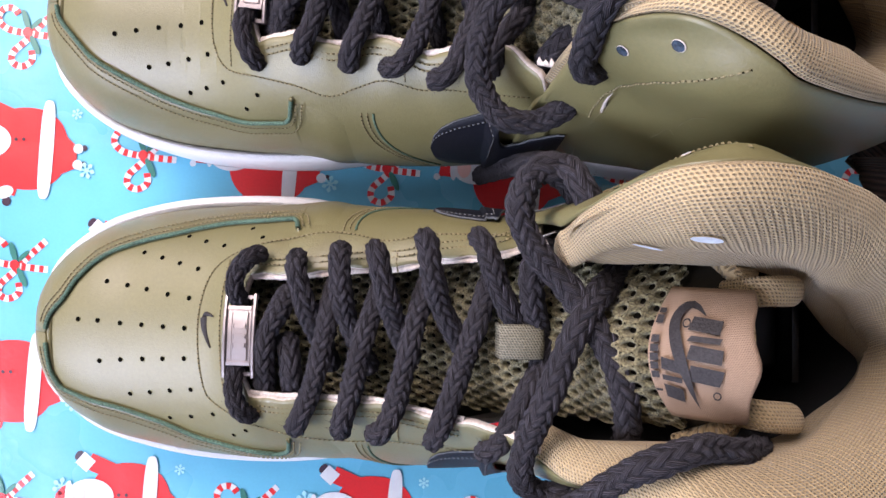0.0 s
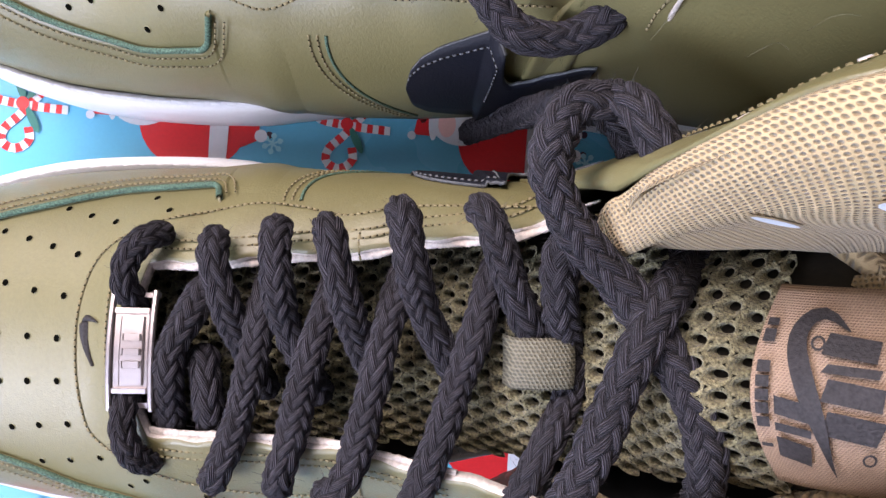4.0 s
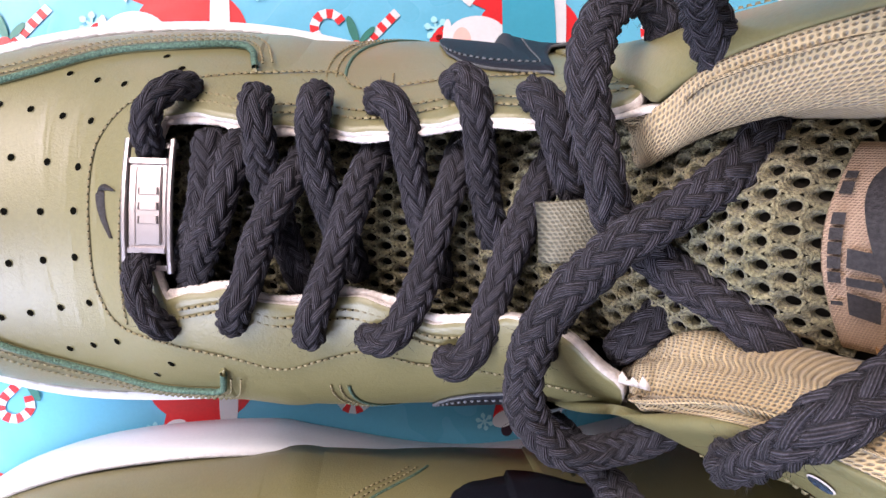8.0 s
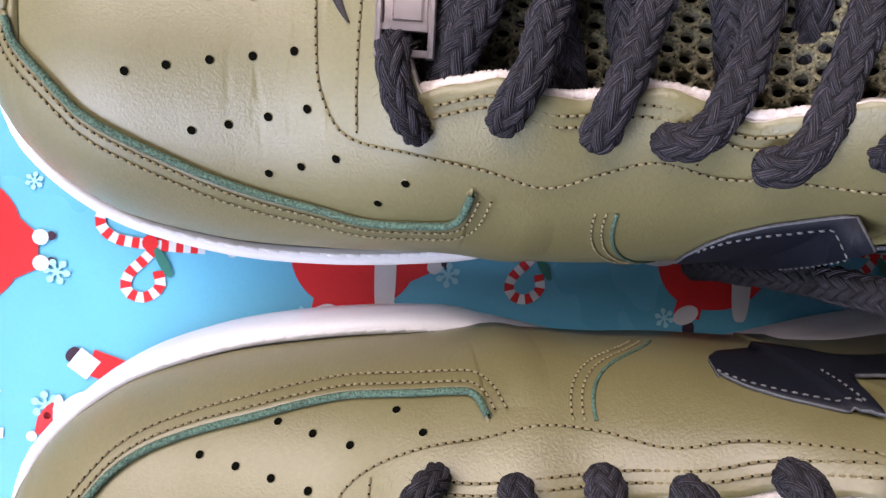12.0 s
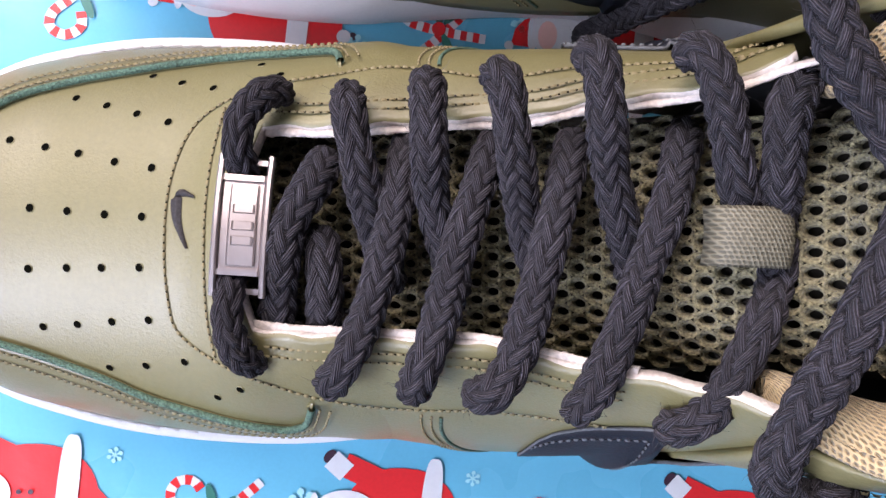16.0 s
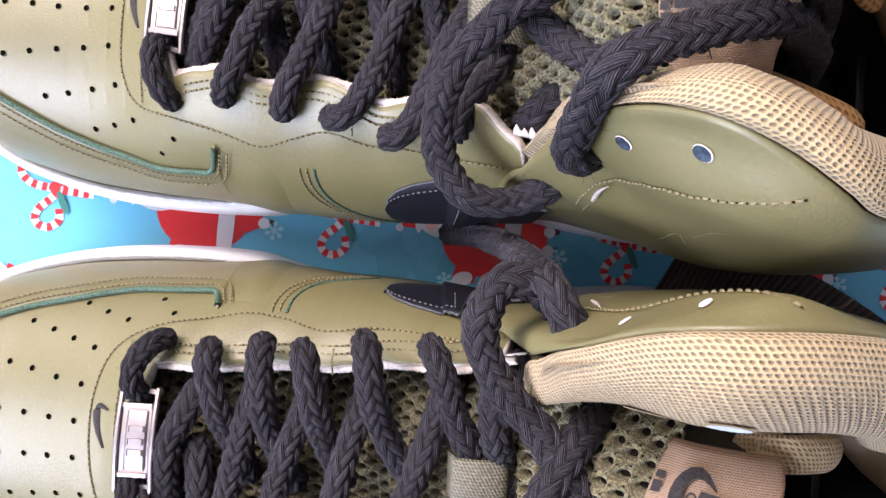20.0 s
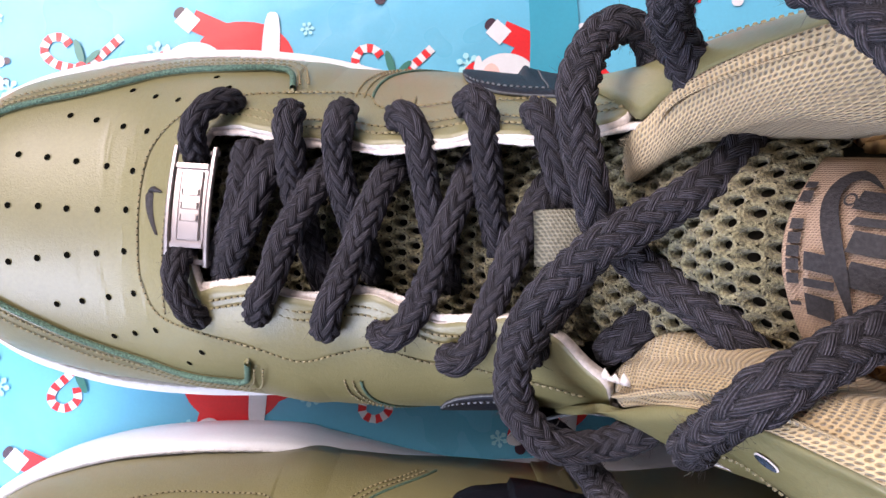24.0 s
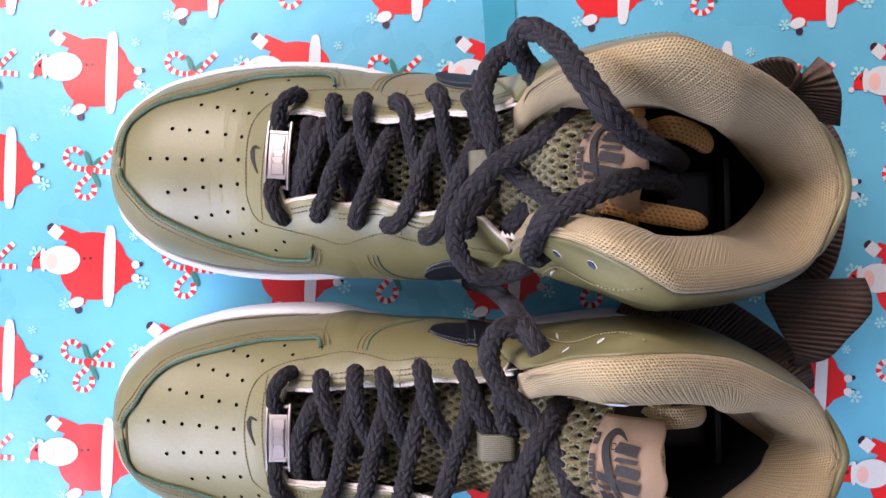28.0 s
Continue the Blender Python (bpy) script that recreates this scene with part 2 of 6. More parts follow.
# pale eyelet floor, its colour standing in for light through the hole
EYELET_LIGHT = mat("pale_eyelet_light", (0.62, 0.66, 0.72), 0.6, bump=0.3)
PAPER = mat("turquoise_wrapping_paper", (0.120, 0.42, 0.58), 0.28, grain=0.03, stain=0.12, stain_scale=14, bump=0.45, bump_scale=13, bump_distance=0.005, second=(0.140, 0.455, 0.615))
PAPER_DEEP = mat("doubled_wrapping_paper", (0.050, 0.31, 0.42), 0.26, grain=0.03, stain=0.12, stain_scale=14, bump=0.5, bump_scale=22, bump_distance=0.004)
INK_RED = mat("red_ink", (0.68, 0.022, 0.026), 0.3, grain=0.05, bump=0.25, bump_scale=28, bump_distance=0.004)
INK_WHITE = mat("white_ink", (0.66, 0.66, 0.67), 0.3, grain=0.03, bump=0.25, bump_scale=28, bump_distance=0.004)
INK_DARK = mat("dark_ink", (0.045, 0.020, 0.035), 0.3, grain=0.05, bump=0)
INK_GREEN = mat("green_ink", (0.035, 0.17, 0.13), 0.3, grain=0.05, bump=0)
INK_PALE = mat("pale_blue_ink", (0.36, 0.68, 0.74), 0.3, grain=0.03, bump=0)
INK_PINK = mat("pink_ink", (0.80, 0.48, 0.42), 0.3, grain=0.03, bump=0)
WALL = mat("pale_wall_paint", (0.27, 0.27, 0.29), 0.8, stain_scale=2, bump=0.05, bump_scale=200)
TABLE = mat("brown_table_wood", (0.16, 0.09, 0.05), 0.5, stain_scale=6)


# ---- mesh tools ----
def mesh_object(name, verts, faces, material, parent=None, label="", uv=None, smooth=True, mats=None, face_mats=None):
    me = bpy.data.meshes.new(name)
    me.from_pydata([tuple(map(float, v)) for v in verts], [], [tuple(map(int, f)) for f in faces])
    for m in (mats or [material]):
        me.materials.append(m)
    if face_mats is not None:
        me.polygons.foreach_set("material_index", np.asarray(face_mats, dtype=np.int32))
    if uv is not None:
        layer = me.uv_layers.new(name="UVMap")
        idx = np.empty(len(me.loops), dtype=np.int32)
        me.loops.foreach_get("vertex_index", idx)
        layer.data.foreach_set("uv", np.asarray(uv, dtype=np.float32)[idx].ravel())
    if smooth:
        me.polygons.foreach_set("use_smooth", np.ones(len(me.polygons), dtype=bool))
    me.update()
    ob = new(name, me)
    ob.parent = parent
    if label:
        tagged(ob, label)
    return ob


def part(name, bm, material, parent, label=""):
    me = bpy.data.meshes.new(name)
    bm.to_mesh(me)
    bm.free()
    me.materials.append(material)
    ob = new(name, me)
    ob.parent = parent
    if label:
        tagged(ob, label)
    return ob


def grid_faces(rows, cols, close_cols=False, close_rows=False, flip=False):
    f = []
    for i in range(rows if close_rows else rows - 1):
        for j in range(cols if close_cols else cols - 1):
            a, b = i * cols + j, i * cols + (j + 1) % cols
            c, d = ((i + 1) % rows) * cols + (j + 1) % cols, ((i + 1) % rows) * cols + j
            f.append((a, d, c, b) if flip else (a, b, c, d))
    return f


def curve(points, n=None, step=None, closed=False):
    """A smooth curve through the points, in even steps."""
    p = np.asarray(points, float)
    q = np.vstack([p[-1], p, p[0], p[1]]) if closed else np.vstack([2 * p[0] - p[1], p, 2 * p[-1] - p[-2]])
    out, t = [], np.linspace(0, 1, 24, endpoint=False)[:, None]
    for i in range(1, len(q) - 2):
        a, b, c, d = q[i - 1], q[i], q[i + 1], q[i + 2]
        out.append(0.5 * (2 * b + (c - a) * t + (2 * a - 5 * b + 4 * c - d) * t ** 2 + (3 * b - a - 3 * c + d) * t ** 3))
    out.append(q[-2][None])
    o = np.vstack(out)
    s = np.concatenate([[0], np.cumsum(np.linalg.norm(np.diff(o, axis=0), axis=1))])
    n = n or max(3, int(s[-1] / step) + 1)
    w = np.linspace(0, s[-1], n, endpoint=not closed)
    return np.stack([np.interp(w, s, o[:, k]) for k in range(o.shape[1])], 1)


def table(*pairs):
    """A smooth function through pairs of numbers."""
    a = np.asarray(pairs, float)
    x, y = a[:, 0], a[:, 1]
    g = np.gradient(y, x)

    def f(v):
        v = np.clip(np.asarray(v, float), x[0], x[-1])
        i = np.clip(np.searchsorted(x, v) - 1, 0, len(x) - 2)
        h = x[i + 1] - x[i]
        t = (v - x[i]) / h
        return ((2 * t ** 3 - 3 * t ** 2 + 1) * y[i] + (t ** 3 - 2 * t ** 2 + t) * h * g[i]
                + (-2 * t ** 3 + 3 * t ** 2) * y[i + 1] + (t ** 3 - t ** 2) * h * g[i + 1])
    return f


def frames_along(c):
    """Tangents and two side vectors along a curve, without twist."""
    t = np.gradient(c, axis=0)
    t /= np.linalg.norm(t, axis=1)[:, None] + 1e-12
    up = np.array([0, 0, 1.0]) if abs(t[0][2]) < 0.9 else np.array([0, 1.0, 0])
    n = np.cross(t[0], up)
    n /= np.linalg.norm(n)
    side = [n]
    for i in range(1, len(c)):
        n = side[-1] - t[i] * np.dot(side[-1], t[i])
        side.append(n / (np.linalg.norm(n) + 1e-12))
    side = np.array(side)
    return t, side, np.cross(t, side)


FIBRES = []


def braid(name, points, parent, radius=0.0035, flat=0.90, label=""):
    """A round braided lace along a curve: strands that cross over and under one another."""
    c = curve(points, step=0.00045)
    n, k = len(c), 64
    t, a, b = frames_along(c)
    s = np.arange(n)[:, None] * 0.00045
    th = np.arange(k)[None, :] * 2 * np.pi / k
    phase = random.uniform(0, 6)
    # the spine of the wheat-ear pattern keeps to the lace's upper side, wandering a little
    z = a[:, 2] + 1j * b[:, 2]
    ker = np.ones(25) / 25
    z = np.convolve(np.concatenate([np.repeat(z[:1], 12), z, np.repeat(z[-1:], 12)]), ker, "valid")
    top = np.unwrap(np.angle(z + 1e-6))[:, None] + 0.35 * np.sin(s * 55 + phase) + 0.25 * math.sin(phase * 7)
    # two sets of eight strands wind in opposite ways, over two and under two
    run = s / 0.0042 + 0.12 * np.sin(s * 300 + phase) + 0.20 * np.sin(s * 140 + phase * 3)
    turn = 8 * (th - top) / (2 * np.pi) + phase
    p_, q_ = turn + run, run - turn
    fi, fj = p_ - np.floor(p_), q_ - np.floor(q_)
    cell = (np.floor(p_) - np.floor(q_)) % 4
    over = cell < 2
    across = np.where(over, fi, fj)
    along = np.where(over, (cell + 1 - fj) / 2, (cell - 2 + fi) / 2)
    which = np.where(over, np.floor(p_) % 8, 8 + np.floor(q_) % 8)
    h = np.clip(np.sin(np.pi * across), 0, 1) ** 0.45 * (0.40 + 0.60 * np.clip(np.sin(np.pi * along), 0, 1) ** 0.6)
    yarn = 0.00006 * np.cos(across * 8 * np.pi)
    wob = 1 + 0.04 * np.sin(s * 410 + phase) + 0.03 * np.sin(s * 170 + 2 * phase)
    r = radius * wob * 0.97 + 0.0012 * (h - 0.62) + yarn
    end = np.clip(np.minimum(np.arange(n), np.arange(n)[::-1]) * 0.00045 / radius, 0, 1)
    taper = np.sqrt(np.clip(1 - (1 - end) ** 2, 0.02, 1))[:, None]
    r = r * taper
    up_side = np.abs(b[:, 2:3]) > np.abs(a[:, 2:3])
    ra, rb = np.where(up_side, r, r * flat), np.where(up_side, r * flat, r)
    verts = c[:, None, :] + a[:, None, :] * (np.cos(th) * ra)[..., None] + b[:, None, :] * (np.sin(th) * rb)[..., None]
    # loose fibres that stand off the lace
    for _ in range(int(n * 1.7)):
        i, m = random.randrange(4, max(5, n - 4)), random.randrange(k)
        p = verts[i, m]
        d = (p - c[i]) / np.linalg.norm(p - c[i])
        e = np.array([random.uniform(-1, 1) for _ in range(3)])
        FIBRES.append((p - d * 0.0002, p + (d * 0.5 + e * 0.7) * random.uniform(0.0005, 0.0012), p + (d * 0.7 + e * 1.4) * random.uniform(0.0007, 0.0018)))
    faces = grid_faces(n, k, close_cols=True)
    faces += [tuple(range(k))[::-1], tuple(range((n - 1) * k, n * k))]
    uv = np.stack([(across * 0.0030).ravel(), (along * 0.0052 + 0.011 * which + 0.003 * run).ravel()], 1)
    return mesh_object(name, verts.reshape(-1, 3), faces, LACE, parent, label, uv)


def fuzz(root):
    """The loose fibres of all laces of one shoe, each a thin bent blade."""
    v, f = [], []
    for a, b, c in FIBRES:
        w = np.cross(b - a, [0.3, 0.5, 0.8])
        w = w / (np.linalg.norm(w) + 1e-9) * 0.00004
        o = len(v)
        v += [a - w, a + w, b - w * 0.8, b + w * 0.8, c]
        f += [(o, o + 1, o + 3, o + 2), (o + 2, o + 3, o + 4)]
    FIBRES.clear()
    tagged(mesh_object("lace_fuzz", v, f, LINT, root, "loose cotton fibres on the laces"), kind="stuff")


def tube(name, points, radius, material, parent, sides=10, step=0.001, label=""):
    c = curve(points, step=step)
    t, a, b = frames_along(c)
    th = np.arange(sides) * 2 * np.pi / sides
    verts = c[:, None, :] + radius * (a[:, None, :] * np.cos(th)[None, :, None] + b[:, None, :] * np.sin(th)[None, :, None])
    return mesh_object(name, verts.reshape(-1, 3), grid_faces(len(c), sides, close_cols=True), material, parent, label)


def ribbon(name, points, sides, width, material, parent=None, thick=0.0012, label="", step=0.0012, cols=10):
    """A strap along a curve. sides: at each point the direction across it."""
    c = curve(points, step=step)
    w = curve(sides, n=len(c))
    t = np.gradient(c, axis=0)
    w = w - t * (np.sum(w * t, 1) / np.sum(t * t, 1))[:, None]
    w /= np.linalg.norm(w, axis=1)[:, None]
    x = np.linspace(-0.5, 0.5, cols)
    wide = np.interp(np.linspace(0, 1, len(c)), np.linspace(0, 1, len(width)), width)
    verts = c[:, None, :] + w[:, None, :] * (x[None, :] * wide[:, None])[..., None]
    width = max(width)
    s = np.arange(len(c)) * step
    uv = np.stack([np.repeat(s, cols), np.tile(x * width, len(c))], 1)
    ob = mesh_object(name, verts.reshape(-1, 3), grid_faces(len(c), cols), material, parent, label, uv)
    sol = ob.modifiers.new("thickness", "SOLIDIFY")
    sol.thickness, sol.offset = thick, 0
    return ob


def disc_mesh(name, rx, ry, material, rim=None, sunk=0.0006, sides=14):
    """A small round hole: a dark sunken floor with a rolled rim."""
    v, f, fm = [], [], []
    rings = ((1.16, 0.0), (1.05, 0.00020), (0.94, 0.00012), (0.55, 0.00004))
    for k, z in rings:
        v += [(rx * k * math.cos(a), ry * k * math.sin(a), z) for a in np.arange(sides) * 2 * math.pi / sides]
    for i in range(len(rings) - 1):
        for j in range(sides):
            f.append((i * sides + j, i * sides + (j + 1) % sides, (i + 1) * sides + (j + 1) % sides, (i + 1) * sides + j))
            fm.append(0 if i < 1 else 1)
    f.append(tuple(range((len(rings) - 1) * sides, len(rings) * sides)))
    fm.append(1)
    me = bpy.data.meshes.new(name)
    me.from_pydata(v, [], f)
    me.materials.append(rim or material)
    me.materials.append(material)
    me.polygons.foreach_set("material_index", np.array(fm, dtype=np.int32))
    me.polygons.foreach_set("use_smooth", np.ones(len(f), dtype=bool))
    return me


def put_on(name, me, place, normal, parent, turn=0.0, label=""):
    ob = new(name, me)
    z = Vector(normal).normalized()
    ob.matrix_world = Matrix.Translation(place) @ z.to_track_quat("Z", "Y").to_matrix().to_4x4() @ Matrix.Rotation(turn, 4, "Z")
    ob.parent = parent
    if label:
        tagged(ob, label)
    return ob


def stitches(name, pts, normals, material, parent, length=0.00135, gap=0.00038, width=0.00030, label=""):
    """A row of thread stitches along points that lie on a surface, with the needle holes between them."""
    p = np.asarray(pts, float)
    nrm = np.asarray(normals, float)
    s = np.concatenate([[0], np.cumsum(np.linalg.norm(np.diff(p, axis=0), axis=1))])
    at = lambda w: np.array([np.interp(w, s, p[:, k]) for k in range(3)])
    nm = lambda w: np.array([np.interp(w, s, nrm[:, k]) for k in range(3)])
    v, f, fm, w = [], [], [], 0.0
    while w + length + gap < s[-1]:
        a, b, c, m = at(w), at(w + length), at(w + length + gap), nm(w + length / 2)
        m = m / np.linalg.norm(m)
        for a, d, mat_no, shape in ((a, b - a, 0, ((0.0, 0.5, -0.0002), (0.2, 1.0, 0.00030), (0.8, 1.0, 0.00030), (1.0, 0.5, -0.0002))), (b, c - b, 1, ((-0.1, 0.6, 0.00002), (0.3, 0.85, 0.00002), (0.7, 0.85, 0.00002), (1.1, 0.6, 0.00002)))):
            side = np.cross(d, m)
            side = side / (np.linalg.norm(side) + 1e-9) * width
            o = len(v)
            for x, k, h in shape:
                base = a + d * x
                v += [base - side * k + m * (h * 0.2), base + m * (h + (0.0002 if mat_no == 0 else 0.00005)), base + side * k + m * (h * 0.2)]
            for i in range(3):
                for j in range(2):
                    q = o + i * 3 + j
                    f.append((q, q + 1, q + 4, q + 3))
                    fm.append(mat_no)
        w += length + gap
    return mesh_object(name, v, f, material, parent, label, mats=[material, material if material is RUBBER else NEEDLE_HOLE], face_mats=fm)


# ---- the room ----
def box_bm(x0, y0, z0, x1, y1, z1, bevel=0.0, segments=2):
    bm = bmesh.new()
    bmesh.ops.create_cube(bm, size=1)
    bmesh.ops.scale(bm, vec=(x1 - x0, y1 - y0, z1 - z0), verts=bm.verts)
    bmesh.ops.translate(bm, vec=((x0 + x1) / 2, (y0 + y1) / 2, (z0 + z1) / 2), verts=bm.verts)
    if bevel:
        bmesh.ops.bevel(bm, geom=bm.edges[:], offset=bevel, segments=segments, affect="EDGES", profile=0.7)
    return bm


def setting(name, boxes, material, label, category):
    bm = bmesh.new()
    for b in boxes:
        one = box_bm(*b)
        me = bpy.data.meshes.new("tmp")
        one.to_mesh(me)
        one.free()
        bm.from_mesh(me)
        bpy.data.meshes.remove(me)
    ob = part(name, bm, material, None)
    return tagged(ob, label, category, kind="structure")


# walls with a window opening to the west and one to the north
setting("wall_west", [(-1.75, -1.3, 0, -1.62, 1.3, 0.75), (-1.75, -1.3, 2.1, -1.62, 1.3, 2.4), (-1.75, 0.25, 0.75, -1.62, 1.3, 2.1)], WALL, "plain pale painted wall with a window opening", "wall")
setting("wall_north", [(-1.75, 1.3, 0, 2.3, 1.43, 0.8), (-1.75, 1.3, 2.1, 2.3, 1.43, 2.4), (-1.75, 1.3, 0.8, -1.5, 1.43, 2.1), (0.1, 1.3, 0.8, 2.3, 1.43, 2.1)], WALL, "plain pale painted wall with a window opening", "wall")
setting("wall_east", [(2.3, -1.3, 0, 2.43, 1.43, 2.4)], WALL, "plain pale painted wall", "wall")
setting("wall_south", [(-1.75, -1.43, 0, 2.43, -1.3, 2.4)], WALL, "plain pale painted wall", "wall")
setting("ceiling", [(-1.75, -1.43, 2.4, 2.43, 1.43, 2.5)], WALL, "plain pale painted ceiling", "ceiling")
setting("floor", [(-1.75, -1.43, -0.06, 2.43, 1.43, -0.003)], TABLE, "brown wooden floor under the wrapping paper", "floor")


# ---- the wrapping paper and its print ----
paper = new("ground")
tagged(paper, "turquoise glossy wrapping paper with red and white holiday print", "wrapping paper", kind="structure")
nx, ny = 120, 110
gx, gy = np.linspace(-0.75, 0.75, nx), np.linspace(-0.7, 0.7, ny)
pv = [(x, y, 0.00012 * math.sin(x * 61 + 1.3 * math.sin(y * 40)) - 0.00025) for x in gx for y in gy]
mesh_object("sheet", pv, grid_faces(nx, ny, flip=True), PAPER, paper)

# the sheet's overlap: a second strip of paper glued down along one edge
lap = [(0.0285 + 0.0175 * k + 0.0006 * math.sin(y * 90 + k), y, 0.0008) for y in np.linspace(0.12, 0.5, 60) for k in (0, 1)]
mesh_object("overlap", lap, grid_faces(60, 2, flip=True), PAPER_DEEP, paper, "darker doubled strip of the wrapping paper")


def flat_shape(shapes):
    """One flat printed figure: outlines, each with its material number and layer."""
    v, f, fm = [], [], []
    for pts, m, layer in shapes:
        o = len(v)
        v += [(x, y, 0.00005 + layer * 0.00010) for x, y in pts]
        f.append(tuple(range(o, o + len(pts))))
        fm.append(m)
    return v, f, fm


def oval(cx, cy, rx, ry, n=28, turn=0.0, power=2.0):
    c, s = math.cos(turn), math.sin(turn)
    o = []
    for i in range(n):
        a = 2 * math.pi * i / n
        x = rx * math.copysign(abs(math.cos(a)) ** (2 / power), math.cos(a))
        y = ry * math.copysign(abs(math.sin(a)) ** (2 / power), math.sin(a))
        o.append((cx + x * c - y * s, cy + x * s + y * c))
    return o


def bar(x0, y0, x1, y1, w, ends=0.0):
    d = math.hypot(x1 - x0, y1 - y0)
    px, py = -(y1 - y0) / d * w / 2, (x1 - x0) / d * w / 2
    return [(x0 + px, y0 + py), (x0 - px, y0 - py), (x1 - px, y1 - py), (x1 + px, y1 + py)]


RED, WHITE_, DARK, GREEN, PALE, PINK = range(6)
INKS = [INK_RED, INK_WHITE, INK_DARK, INK_GREEN, INK_PALE, INK_PINK]

# a plump red shape with white trimmings, lying on its side
plump = [
    (oval(0.004, 0.000, 0.0185, 0.0185, 40, power=2.3), RED, 0),
    (bar(-0.001, 0.013, -0.0150, 0.0185, 0.0075), RED, 1),
    (bar(-0.002, -0.010, -0.0045, -0.0205, 0.0085), RED, 1),
    ([(0.019, 0.009), (0.019, -0.011), (0.0265, -0.0075), (0.0265, 0.002)], RED, 1),
    (bar(-0.0145, 0.0205, -0.0185, 0.0155, 0.0066), WHITE_, 3),
    (oval(-0.0195, 0.0207, 0.0024, 0.0017, 14, 0.9), DARK, 2),
    (oval(-0.0048, -0.0200, 0.0042, 0.0028, 18, 0.4), WHITE_, 3),
    (oval(-0.0038, -0.0240, 0.0020, 0.0022, 14), DARK, 2),
    (oval(-0.0135, 0.0028, 0.0105, 0.0078, 32, 0.05), WHITE_, 4),
    (oval(-0.0185, 0.0022, 0.0031, 0.0046, 20), PINK, 5),
    ([(-0.0240, 0.0075), (-0.0240, -0.0022), (-0.0300, -0.0020), (-0.0290, 0.0030), (-0.0265, 0.0062)], RED, 3),
    (oval(-0.0232, 0.0028, 0.0017, 0.0066, 18), WHITE_, 5),
    (oval(-0.0306, -0.0024, 0.0015, 0.0015, 12), WHITE_, 5),
    (oval(0.0130, 0.000, 0.0032, 0.0222, 30, -0.02, 3.5), WHITE_, 4),
    (oval(0.0272, 0.0012, 0.0022, 0.0022, 14), WHITE_, 3),
    (oval(0.0272, -0.0060, 0.0022, 0.0022, 14), WHITE_, 3),
    (oval(0.0300, 0.0016, 0.0013, 0.0013, 10), DARK, 2),
    (oval(0.0300, -0.0056, 0.0013, 0.0013, 10), DARK, 2),
    (oval(-0.0008, 0.0040, 0.0008, 0.0008, 10), DARK, 5),
    (oval(0.0026, 0.0042, 0.0008, 0.0008, 10), DARK, 5),
]


def stripes(points, width, layer=1):
    """A striped band along a curve."""
    c = curve([(x, y, 0) for x, y in points], step=0.0005)
    t = np.gradient(c, axis=0)
    t /= np.linalg.norm(t, axis=1)[:, None]
    s = np.stack([-t[:, 1], t[:, 0]], 1) * width / 2
    out, n = [], 4
    for k, i in enumerate(range(0, len(c) - 1, n)):
        j = min(i + n, len(c) - 1)
        out.append(([tuple(c[i, :2] + s[i]), tuple(c[i, :2] - s[i]), tuple(c[j, :2] - s[j]), tuple(c[j, :2] + s[j])], RED if k % 2 else WHITE_, layer))
    return out


# two crossed striped sticks tied with a green and red bow
sticks = stripes([(0.0135, 0.0115), (0.006, 0.004), (-0.001, -0.004), (-0.006, -0.009), (-0.0065, -0.0135), (-0.002, -0.0155), (0.0025, -0.0125), (0.002, -0.008)], 0.0030)
sticks += stripes([(0.0150, -0.0015), (0.006, -0.001), (-0.004, 0.000), (-0.010, 0.0015), (-0.0135, 0.0055), (-0.0115, 0.0100), (-0.007, 0.0105), (-0.0045, 0.0080)], 0.0030, 2)
sticks += [(oval(-0.001, 0.0055, 0.0048, 0.0014, 16, 1.9), GREEN, 4), (oval(0.0035, -0.0055, 0.0048, 0.0014, 16, -1.1), GREEN, 4),
           (oval(0.0038, 0.0042, 0.0034, 0.0011, 14, 0.8), GREEN, 4), (oval(0.000, 0.000, 0.0022, 0.0022, 14), RED, 5)]
flake = [(bar(-0.0042 * math.cos(a), -0.0042 * math.sin(a), 0.0042 * math.cos(a), 0.0042 * math.sin(a), 0.0008), PALE, i) for i, a in enumerate((0, math.pi / 3, 2 * math.pi / 3))]
flake += [(oval(0.0030 * math.cos(a), 0.0030 * math.sin(a), 0.0011, 0.0011, 10), PALE, 3) for a in np.arange(6) * math.pi / 3]
prints = []
for kind, shapes in (("printed_red_shape", plump), ("printed_striped_sticks", sticks), ("printed_snowflake", flake)):
    v, f, fm = flat_shape(shapes)
    me = bpy.data.meshes.new(kind)
    me.from_pydata(v, [], f)
    for m in INKS:
        me.materials.append(m)
    me.polygons.foreach_set("material_index", np.array(fm, dtype=np.int32))
    prints.append(me)
PA, PB, P0 = Vector((0.1095, -0.0058)), Vector((0.0054, 0.1044)), Vector((-0.1345, 0.0418))
